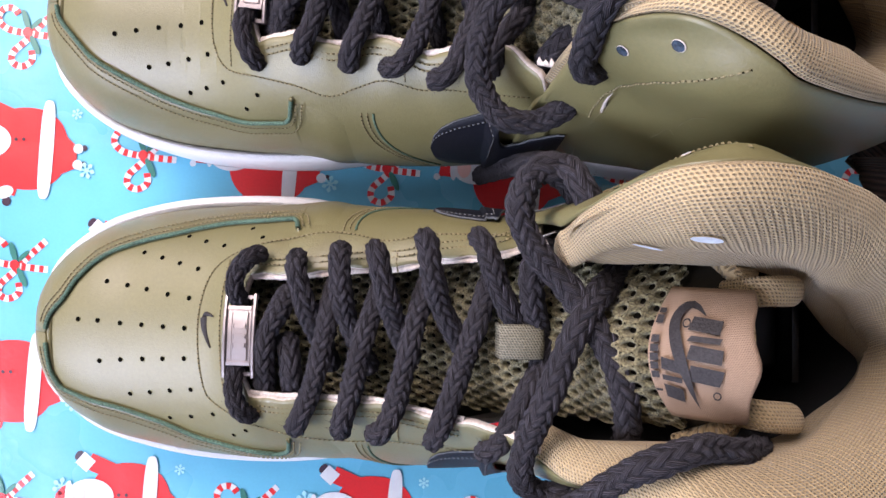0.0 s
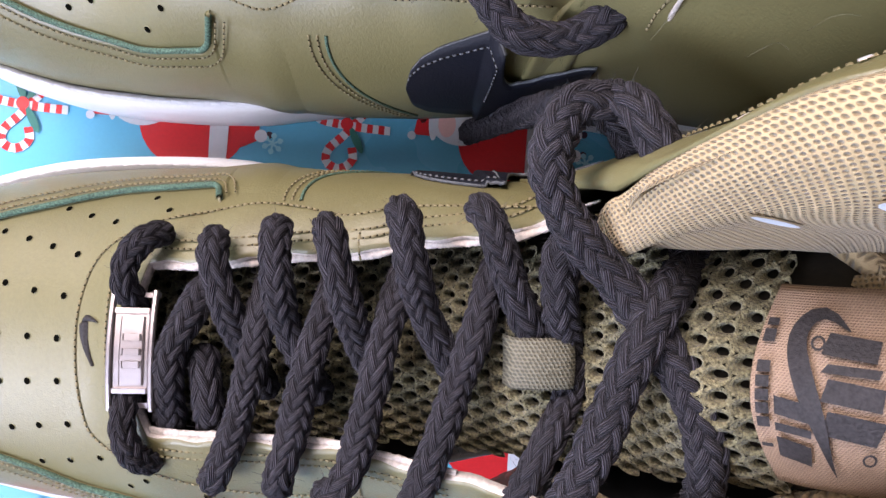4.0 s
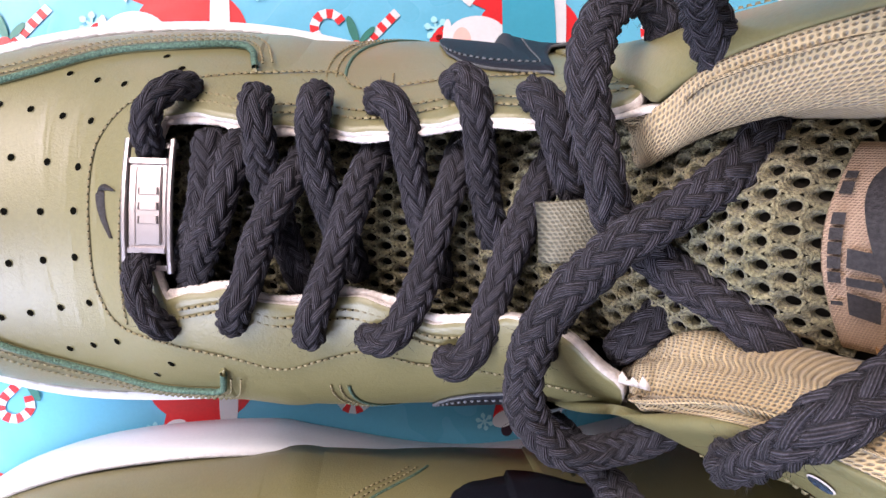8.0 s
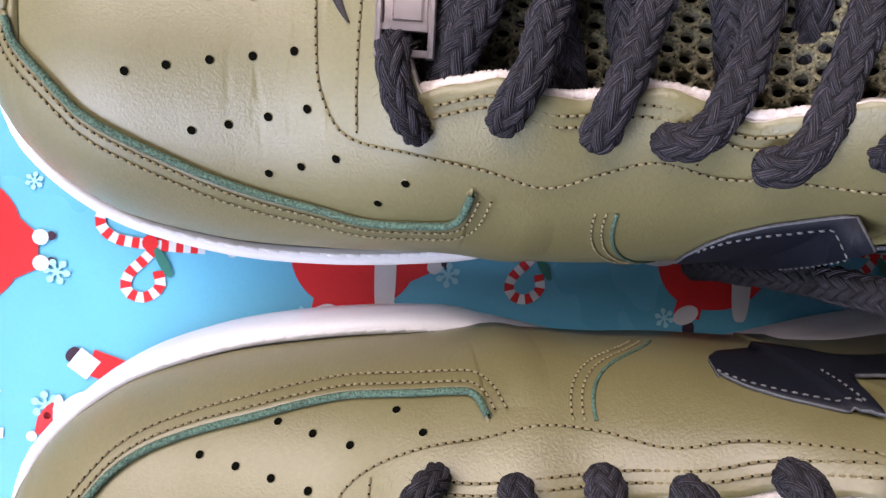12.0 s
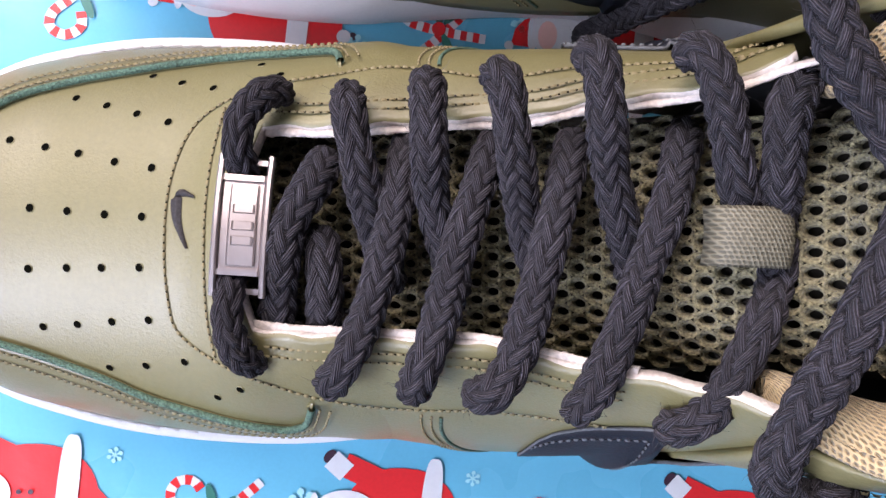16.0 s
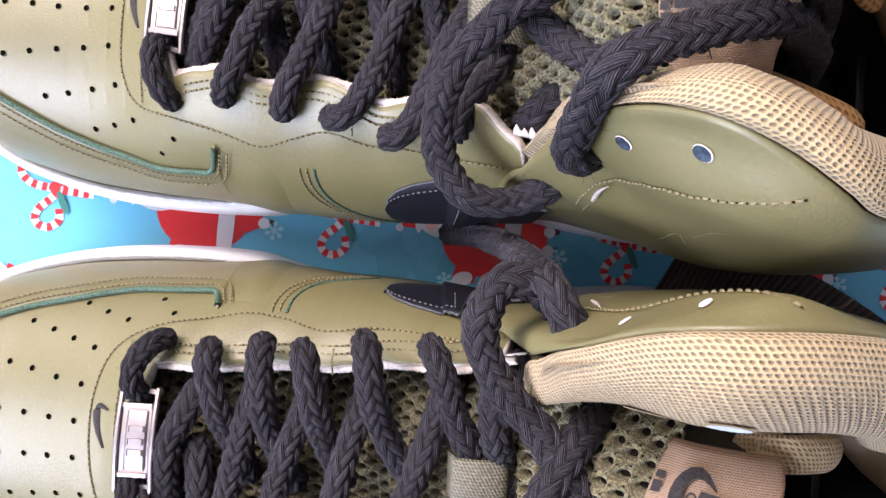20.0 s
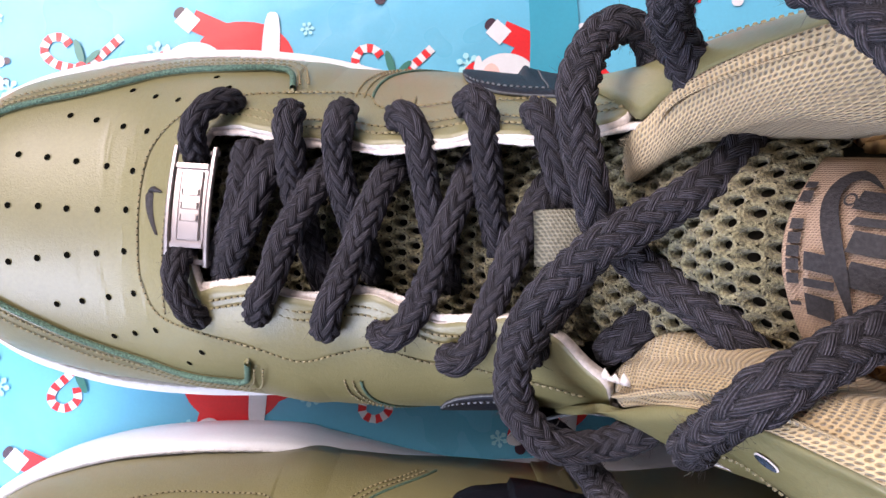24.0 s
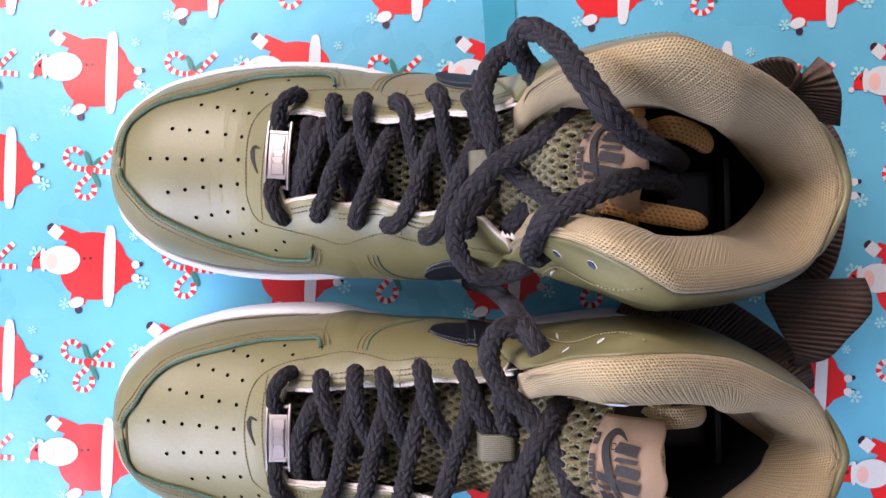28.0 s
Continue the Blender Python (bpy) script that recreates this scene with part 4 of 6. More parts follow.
        pts = [r - o * 0.0004 - up * 0.0022, r + o * 0.0010 * a + up * 0.0004, r - o * 0.0012 + up * crest, r - o * wide * 0.45 + up * (crest - drop * 0.10),
               r - o * wide * 0.85 - up * drop * 0.45, s1 - up * 0.001, s1 + (q - s1) * 0.45 + o * 0.001, q, q - up * 0.008 + o * 0.004]
        prof.append(curve(pts, n=34))
    prof = np.array(prof)
    # the pinch at the heel, where the padding folds in on itself
    k0 = int(np.argmax(R[:, 0]))
    dip = np.exp(-((np.arange(N) - k0) / 2.2) ** 2)[:, None] * np.sin(np.linspace(0, np.pi, 34))[None, :] ** 0.7
    prof[..., 2] -= 0.0065 * dip
    prof += out[:, None, :] * (0.004 * dip)[..., None]
    # rounded front ends
    for i, d in ((0, prof[0] - prof[3]), (-1, prof[-1] - prof[-4])):
        way = d.mean(0) / np.linalg.norm(d.mean(0))
        m0 = prof[i].mean(0)
        caps = [m0 + (prof[i] - m0) * k + way * e for k, e in ((1.0, 0.0016), (0.95, 0.0030), (0.80, 0.0044), (0.52, 0.0053), (0.14, 0.0057))]
        prof = np.concatenate([np.array(caps[::-1]), prof]) if i == 0 else np.concatenate([prof, np.array(caps)])
    N = len(prof)
    s = np.concatenate([[0], np.cumsum(np.linalg.norm(np.diff(prof[:, 4], axis=0), axis=1))])
    w = np.concatenate([np.zeros((N, 1)), np.cumsum(np.linalg.norm(np.diff(prof, axis=1), axis=2), axis=1)], 1)
    uv = np.stack([np.repeat(s, 34), w.ravel()], 1)
    i0 = N // 3
    top_n = np.cross(prof[i0 + 1, 8] - prof[i0, 8], prof[i0, 9] - prof[i0, 8])
    f = grid_faces(N, 34, flip=bool(top_n[2] > 0))
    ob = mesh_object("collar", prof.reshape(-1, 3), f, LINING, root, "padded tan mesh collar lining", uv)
    thicken(ob, 0.003)
    # the leather tab behind the heel
    tab = []
    for i in range(k0 - 8, k0 + 9):
        e = 0.002 * ((i - k0) / 8) ** 2
        for d, z in ((0.0010, 0.0005), (0.0032, 0.0016), (0.0048, 0.0002), (0.0056, -0.010), (0.0064, -0.024), (0.0070, -0.040)):
            tab.append(R[i] + out[i] * (d - e) + np.array([0, 0, z - e]))
    f = facing(np.array(tab), grid_faces(17, 6), np.array([centre[0], centre[1], 0.08]))
    thicken(mesh_object("heel_tab", tab, f, LEATHER, root, "olive leather tab behind the heel", mats=[LEATHER, RAW_EDGE]), 0.0018, -1.0, 1)
    # the inside and the footbed: a black sheet stands in for the shade
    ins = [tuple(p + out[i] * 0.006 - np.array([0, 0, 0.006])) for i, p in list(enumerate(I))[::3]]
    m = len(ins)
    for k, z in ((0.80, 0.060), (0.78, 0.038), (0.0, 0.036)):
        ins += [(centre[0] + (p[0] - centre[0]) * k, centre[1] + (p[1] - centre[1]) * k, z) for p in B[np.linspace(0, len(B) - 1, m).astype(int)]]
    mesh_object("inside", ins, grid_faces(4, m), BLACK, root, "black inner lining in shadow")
    return W, prof, R, I


def nearest(points, place):
    """The nearest vertex of a grid of points, with the surface's normal there."""
    d = np.linalg.norm(points - np.asarray(place), axis=2)
    i, j = np.unravel_index(np.argmin(d), d.shape)
    i, j = min(max(i, 1), points.shape[0] - 2), min(max(j, 1), points.shape[1] - 2)
    n = np.cross(points[i + 1, j] - points[i - 1, j], points[i, j + 1] - points[i, j - 1])
    return points[i, j], n / np.linalg.norm(n)


def build_tongue(shoe, root, spine, label_span, width):
    """A padded tongue of open mesh: a knitted sheet with real holes over a brown backing whose colour is darkened for
    the shade in them, and a woven label at its end.
    """
    c = curve(spine, n=120)
    s = np.concatenate([[0], np.cumsum(np.linalg.norm(np.diff(c, axis=0), axis=1))])
    t = np.gradient(c, axis=0)
    t /= np.linalg.norm(t, axis=1)[:, None]
    side = np.cross(t, [0, 0, 1.0])
    side /= np.linalg.norm(side, axis=1)[:, None]
    up = np.cross(side, t)
    half = table((0, width * 0.84), (0.05, width * 0.92), (0.085, width * 0.92), (0.11, width * 0.90), (0.135, width * 0.88), (0.20, width * 0.95))

    l0, l1, mesh_end = (float(np.interp(x, c[:, 0], s)) for x in label_span)

    def at(a, b, lift=0.0):
        a = np.asarray(a, float)
        b = np.asarray(b, float)
        g = lambda m: np.stack([np.interp(a, s, m[:, k]) for k in range(3)], -1)
        h = half(a)
        q = b / h
        sag = -(0.0075 + 0.0115 * smooth_step((a - l0 + 0.030) / 0.025)) * q ** 2 - 0.004 * q ** 4
        swell = (0.0010 * np.sin(a * 150) + 0.0050 * np.exp(-((a - l0 + 0.010) / 0.0085) ** 2) - 0.0030 * np.exp(-((a - l0 + 0.001) / 0.005) ** 2) - 0.0035 * np.exp(-((a - l0 + 0.033) / 0.006) ** 2)) * (1 - q ** 2)
        return g(c) + g(side) * b[..., None] + g(up) * (lift + sag + swell)[..., None] if np.ndim(lift) == 0 and b.ndim else g(c) + g(side) * b + g(up) * (lift + sag + swell)

    L = s[-1]
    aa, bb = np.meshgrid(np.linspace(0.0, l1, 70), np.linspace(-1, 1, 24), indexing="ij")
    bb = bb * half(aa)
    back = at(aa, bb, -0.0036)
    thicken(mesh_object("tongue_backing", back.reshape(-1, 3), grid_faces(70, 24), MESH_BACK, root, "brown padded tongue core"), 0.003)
    # the open mesh
    verts, faces = [], []
    px, py = 0.0072, 0.0038
    nx_, ny_ = int(mesh_end / px) * 2, int(width * 2.1 / py)
    k = 16
    for i in range(nx_):
        for j in range(-ny_ // 2, ny_ // 2 + 1):
            a0, b0 = 0.004 + i * px / 2, (j + 0.5 * (i % 2)) * py
            if a0 > mesh_end or abs(b0) > float(half(a0)) - 0.001:
                continue
            o = len(verts)
            big = 0.9 + 0.2 * ((i * 7 + j * 3) % 5) / 5
            for ring in range(5):
                for m in range(k):
                    th = 2 * math.pi * m / k
                    cx, cy = math.cos(th), math.sin(th)
                    hexr = 1 / max(abs(cy) / (py / 2), 2 * (abs(cx) * px / 2 + abs(cy) * py / 2) / ((px / 2) ** 2 + (py / 2) ** 2))
                    ex, ey = hexr * cx, hexr * cy
                    hx, hy = 0.00136 * cx * big, 0.00092 * cy
                    w, grow, lift = ((0.0, 1.0, 0.0010), (0.55, 1.2, 0.0009), (1.0, 1.12, 0.0003), (1.0, 1.0, -0.0006), (1.0, 0.92, -0.0024))[ring]
                    verts.append(at(np.array(a0 + ex + (hx * grow - ex) * w), np.array(b0 + ey + (hy * grow - ey) * w), lift))
            for ring in range(4):
                for m in range(k):
                    faces.append((o + ring * k + m, o + ring * k + (m + 1) % k, o + (ring + 1) * k + (m + 1) % k, o + (ring + 1) * k + m))
    tagged(mesh_object("tongue_mesh", verts, faces, MESH, root, "olive open-hole knitted tongue mesh"), kind="stuff")
    # the woven label
    aa, bb = np.meshgrid(np.linspace(l0, l1, 26), np.linspace(-1, 1, 26), indexing="ij")
    tt = (aa - l0) / (l1 - l0)
    wob = (0.0009 * np.sin(bb * 6 + 1) - 0.0018 * (1 - bb ** 2)) * tt ** 2 - 0.0026 * (1 - bb ** 2) * (1 - tt)
    lw = width * 0.62
    lab = at(aa + wob, bb * lw, 0.0030)
    lab[..., 2] += 0.0010 * np.cos(bb * 1.5)
    uv = np.stack([aa.ravel(), (bb * lw).ravel()], 1)
    label = thicken(mesh_object("tongue_label", lab.reshape(-1, 3), grid_faces(26, 26), LABEL, root, "tan satin woven label with dark marks", uv), 0.0008)

    def mark(pts_ab, lift=0.0044):
        v = [at(np.array(l0 + a * (l1 - l0) - 0.0026 * (1 - b * b) * (1 - a) + (0.0009 * math.sin(b * 6 + 1) - 0.0018 * (1 - b * b)) * a * a), np.array(b * lw), lift) + np.array([0, 0, 0.0010 * math.cos(b * 1.5)]) for a, b in pts_ab]
        f = [tuple(range(len(v)))]
        ob = mesh_object("woven_mark", v, f, PRINT, label, smooth=False)
        return ob

    # plain bars where the lettering stands, one curved mark and two small rings
    for b0, b1 in ((-0.69, -0.62), (-0.59, -0.47), (-0.30, -0.19), (-0.16, -0.05), (-0.03, 0.08), (0.10, 0.21), (0.24, 0.34), (0.51, 0.55)):
        mark([(0.03, b0), (0.03, b1), (0.10, b1), (0.10, b0)])
    for b0, b1 in ((-0.60, -0.36), (-0.33, -0.23), (-0.20, 0.06), (0.09, 0.38)):
        mark([(0.41, b0), (0.37, b0 + (b1 - b0) * 0.8), (0.67, b1), (0.70, b0 + (b1 - b0) * 0.2)])
    for b0, b1 in ((0.02, 0.24), (0.28, 0.38), (0.42, 0.68)):
        mark([(0.13, b0), (0.13, b0 + (b1 - b0) * 0.8), (0.33, b1), (0.33, b0 + (b1 - b0) * 0.2)])
    path = curve([(0.52, -0.62, 0.008), (0.42, -0.74, 0.05), (0.33, -0.76, 0.07), (0.25, -0.64, 0.095), (0.235, -0.46, 0.11), (0.28, -0.18, 0.115), (0.33, 0.08, 0.10), (0.38, 0.32, 0.07), (0.43, 0.56, 0.035), (0.475, 0.76, 0.005)], n=26)
    tn = np.gradient(path[:, :2] * np.array([1.0, 0.6]), axis=0)
    tn /= np.linalg.norm(tn, axis=1)[:, None]
    across = np.stack([-tn[:, 1], tn[:, 0] / 0.6], 1) * path[:, 2:3] / 2
    for i in range(25):
        mark([tuple(path[i, :2] + across[i]), tuple(path[i + 1, :2] + across[i + 1]), tuple(path[i + 1, :2] - across[i + 1]), tuple(path[i, :2] - across[i])], 0.0046)
    for a0, b0 in ((0.35, -0.50), (0.655, 0.52)):
        for i in range(10):
            q = [(a0 + r * math.cos(w), b0 + r * 1.65 * math.sin(w)) for r, w in ((0.028, i * 0.6283), (0.042, i * 0.6283), (0.042, (i + 1) * 0.6283), (0.028, (i + 1) * 0.6283))]
            mark(q)
    # the lining pad: its two corners look out beyond the label
    n = 34
    pad, uv = [], []
    for t0 in np.linspace(0, 1, n):
        for q in np.linspace(-1, 1, n):
            reach = l1 - 0.001 + (0.024 if shoe.m < 0 else 0.009) * float(smooth_step((abs(q) - 0.45) / 0.35)) - 0.012 * max(0.0, abs(q) - 0.88) / 0.12
            a = l1 - 0.004 + (reach - l1 + 0.004) * t0
            p = at(np.array(a), np.array(q * width * 1.02), -0.0030)
            pad.append(p)
            uv.append((a, q * width))
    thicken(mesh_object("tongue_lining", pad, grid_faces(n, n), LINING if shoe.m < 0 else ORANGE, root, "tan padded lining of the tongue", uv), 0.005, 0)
    return at, L


def lace_tag(root, top, bottom, edge_x):
    """A polished steel lace tag: two side rails, a raised plate and a bar at each end, gently bowed."""
    a, b = np.array(top), np.array(bottom)
    y = (a - b) / np.linalg.norm(a - b)
    x = np.array([1.0, 0, 0]) - y * y[0]
    x /= np.linalg.norm(x)
    z = np.cross(x, y)
    mid = (a + b) / 2 - x * edge_x
    m = Matrix((x, y, z)).transposed().to_4x4()
    m.translation = mid
    base = new("lace_tag")
    base.matrix_world = m
    base.parent = root
    tagged(base, "polished steel lace tag with raised rim")
    bow = lambda yy: -9.0 * yy * yy
    half = float(np.linalg.norm(a - b)) / 2

    def bent(name, x0, x1, y0, y1, z0, z1, label=""):
        bm = bmesh.new()
        ys = np.linspace(y0, y1, 12)
        rings = []
        e = 0.00035
        for yy in ys:
            q = [(x0 + e, z0), (x1 - e, z0), (x1, z0 + e), (x1, z1 - e), (x1 - e, z1), (x0 + e, z1), (x0, z1 - e), (x0, z0 + e)]
            rings.append([bm.verts.new((xx, yy, zz + bow(yy))) for xx, zz in q])
        for r0, r1 in zip(rings, rings[1:]):
            for j in range(8):
                bm.faces.new((r0[j], r0[(j + 1) % 8], r1[(j + 1) % 8], r1[j]))
        bm.faces.new(rings[0][::-1])
        bm.faces.new(rings[-1])
        bmesh.ops.recalc_face_normals(bm, faces=bm.faces)
        ob = part(name, bm, STEEL, base, label)
        return ob

    w = 0.0055
    plate = half * 0.66
    bent("rail", -w, -w + 0.0013, -half, half, -0.0006, 0.0010)
    bent("rail", w - 0.0013, w, -half, half, -0.0006, 0.0010)
    bent("plate", -w + 0.0013, w - 0.0013, -plate, plate, -0.0004, 0.0002)
    bent("raised_plate", -w + 0.0030, w - 0.0024, -plate + 0.0014, plate - 0.0014, 0.0002, 0.0007)
    for s in (1, -1):
        bent("cross_bar", -w + 0.0013, w - 0.0013, s * plate - 0.0006, s * plate + 0.0006, 0.0002, 0.0010)
        bent("end_bar", -w, w, s * (half - 0.0012) - 0.0006, s * (half - 0.0012) + 0.0006, -0.0022, -0.0010)
    for i, yy in enumerate((0.0032, -0.0002, -0.0032)):
        bent("stamped_bar", -0.0017, 0.0025, yy - 0.0008, yy + 0.0008, 0.0007, 0.0010)
    return base


def webbing_loop(root, x0, x1, y0, y1, z):
    n, k = 14, 12
    v, uv = [], []
    for i in range(n):
        b = i / (n - 1)
        for j in range(k):
            a = j / (k - 1)
            v.append((x0 + (x1 - x0) * a, y0 + (y1 - y0) * b, z + 0.0030 * math.sin(math.pi * a) ** 0.6 - 0.0012 * (2 * b - 1) ** 2 - (0.004 if j in (0, k - 1) else 0)))
            uv.append(((x1 - x0) * a, (y1 - y0) * b))
    thicken(mesh_object("webbing_loop", v, grid_faces(n, k), WEBBING, root, "olive woven webbing lace loop", uv), 0.001)


def swoop(shoe, root, side, ua, lift, walls):
    """The black leather side mark: a rounded front rising to a horn, then a thin tail along the quarter."""
    n, k = 70, 9
    inside = shoe.world(0.01, 0.0, 0.03)
    us = ua + 0.046 * np.linspace(0, 1, n) ** 1.25
    top = table((0.0, 0.43), (0.0006, 0.52), (0.0022, 0.60), (0.0065, 0.68), (0.0135, 0.725), (0.0205, 0.745), (0.0216, 0.745), (0.0222, 0.66), (0.0230, 0.57), (0.0250, 0.47), (0.0290, 0.42), (0.046, 0.40))
    low = table((0.0, 0.42), (0.0015, 0.30), (0.005, 0.20), (0.012, 0.13), (0.046, 0.10))
    grid = []
    for u in us:
        row = []
        for w in np.linspace(0, 1, k):
            hi, lo = float(top(u - ua)) + lift, float(low(u - ua))
            ang = lo + (max(hi, lo + 0.02) - lo) * w
            v, zz = shoe.arch(u, ang if side > 0 else math.pi - ang)
            p = shoe.world(u, v, zz)
            c = shoe.world(u, (lat_v(u) + med_v(u)) / 2, Z0 + 0.01)
            d = (p - c) / np.linalg.norm(p - c)
            p = p + d * 0.0011
            q, m = nearest(walls, p)
            m = m * np.sign(np.dot(m, q - c) + 1e-9)
            sink = 0.0014 - float(np.dot(p - q, m))
            if u > 0.016 and np.linalg.norm(p - q) < 0.012 and sink > 0:
                p = p + m * sink
            row.append(p)
        grid.append(row)
    g = np.array(grid)
    f = facing(g.reshape(-1, 3), grid_faces(n, k), inside)
    thicken(mesh_object("side_mark", g.reshape(-1, 3), f, BLACK_LEATHER, root, "black leather side panel with stitched rim", mats=[BLACK_LEATHER, THREAD_PALE]), 0.0008, -1.0, 1)
    cut = int(np.searchsorted(us - ua, 0.0210))
    rim = np.vstack([g[2:cut, 7], g[cut - 1, 6:2:-1]])
    nn = rim - inside
    stitches("stitching", rim, nn / np.linalg.norm(nn, axis=1)[:, None], THREAD_PALE, root, 0.0012, 0.0007, 0.00022)


def lining_corner(root, pts, across, width, material, label):
    """A padded corner of the tongue's lining that looks out past the label."""
    c = curve(pts, n=24)
    side = np.asarray(across, float) / np.linalg.norm(across)
    t = np.gradient(c, axis=0)
    t /= np.linalg.norm(t, axis=1)[:, None]
    up = np.cross(t, side)
    up *= np.sign(up[:, 2:3])
    k = 16
    w = width * np.sqrt(np.clip(1 - np.clip((np.linspace(0, 1, 24) - 0.78) / 0.22, 0, 1) ** 2, 0.01, 1))
    v, uv = [], []
    for i in range(24):
        for j in range(k):
            a = 2 * math.pi * j / k
            v.append(c[i] + side * math.cos(a) * w[i] / 2 + up[i] * math.sin(a) * 0.0024 * w[i] / width)
            uv.append((i * 0.0016, math.cos(a) * width / 2))
    f = grid_faces(24, k, close_cols=True) + [tuple(range(23 * k, 24 * k))]
    mesh_object("lining_corner", v, f, material, root, label, uv)


def torn_edge(root, place, along, out, count=5):
    """Frayed white fibres of the raw leather where the eyestay ends."""
    a, o = np.asarray(along, float), np.asarray(out, float)
    v, f = [], []
    for i in range(count):
        b = np.asarray(place) + a * (i / (count - 1) - 0.5)
        tip = b + o * random.uniform(0.15, 0.42) + a * random.uniform(-0.2, 0.2) + np.array([0, 0, random.uniform(-0.0002, 0.0009)])
        w = a / count * 1.3
        n = len(v)
        v += [b - w, b + w, (b + tip) / 2 + w * 0.8, (b + tip) / 2 - w * 0.8, tip]
        f += [(n, n + 1, n + 2, n + 3), (n + 3, n + 2, n + 4)]
    thicken(mesh_object("frayed_edge", v, f, RAW_EDGE, root, "frayed pale raw leather edge"), 0.0003)


def build_shoe(label, shoe, spec):
    root = new("sneaker")
    tagged(root, label, "sneaker", "pair of sneakers")
    build_sole(shoe, root)
    build_upper(shoe, root)
    W, prof, R, I = build_ankle(shoe, root, spec["ridge"], spec["inner"], spec["pins"], spec["rolls"])
    for side in (1, -1):
        ua, lift = spec["mark"][0 if side > 0 else 1]
        swoop(shoe, root, side, ua, lift, W)
    build_tongue(shoe, root, spec["spine"], spec["label"], spec["tongue"])
    for q in spec.get("corners", ()):
        lining_corner(root, *q)
    lace_tag(root, *spec["tag"])
    for pts in spec["tag_laces"]:
        braid("lace_strand", pts, root, 0.0031)
    for pts in spec["lacing"]:
        braid("lace_strand", pts, root)
    webbing_loop(root, *spec["loop"])
    for pts in spec["strands"]:
        braid("lace_strand", pts, root, spec.get("thick", 0.0038))
    for q in spec["torn"]:
        torn_edge(root, *q)
    for pts in spec["tails"]:
        c = np.array(pts)
        p, n = nearest(W, c[1])
        tube("loose_thread", c - c[1] + p + n * (0.0012 if np.dot(n, p - R.mean(0)) > 0 else -0.0012), 0.00004, TAIL, root, sides=5, step=0.0006)
    fuzz(root)
    slot = disc_mesh("eyelet", 0.0018, 0.0013 if shoe.m > 0 else 0.0008, spec.get("eyelet_floor", EYELET_FLOOR), RAW_EDGE)
    for p in spec["eyelets"]:
        q, n = nearest(W, p)
        n = n * (1 if np.dot(n, q - R.mean(0)) > 0 else -1)
        put_on("eyelet", slot, q + n * 0.0003, n, root, 0.8)
    # pale discs painted as the light behind the lining's eyelets
    bright = disc_mesh("lining_eyelet", 0.0036, 0.0013, EYELET_LIGHT, LINING)
    for p in spec["lining_eyelets"]:
        q, n = nearest(prof, p)
        n = n * np.sign(n[2])
        put_on("lining_eyelet", bright, q + n * 0.0003, n, root, label="eyelet with pale light behind it")
    # a pale cut edge that curls out of the leather beside the seam
    for pts in spec["cuts"]:
        c = curve(pts, n=18)
        p, n = nearest(W, c[9])
        c = c + p - c[9] + n * (0.0002 if np.dot(n, p - R.mean(0)) > 0 else -0.0002)
        t, a, b = frames_along(c)
        v = [c[i] + (a[i] * math.cos(q) + b[i] * math.sin(q)) * 0.00055 * math.sin(math.pi * (i + 0.3) / 17.6) for i in range(18) for q in np.linspace(0, 2 * math.pi, 8, False)]
        mesh_object("pale_cut", v, grid_faces(18, 8, close_cols=True), RAW_EDGE, root, "curled pale cut edge of the leather")
    # the stitched seam of the ankle panel
    for pts in spec["ankle_seams"]:
        c = curve(pts, step=0.002)
        got = [nearest(W, p) for p in c]
        pp = np.array([g[0] for g in got])
        k = np.ones(7) / 7
        if len(c) > 8:
            ext = np.vstack([np.repeat(pp[:1], 3, 0), pp, np.repeat(pp[-1:], 3, 0)])
            pp = np.stack([np.convolve(ext[:, j], k, "valid") for j in range(3)], 1)
        nn = np.array([g[1] * (1 if np.dot(g[1], g[0] - R.mean(0)) > 0 else -1) for g in got])
        stitches("stitching", pp + nn * 0.0003, nn, THREAD, root)
    return root


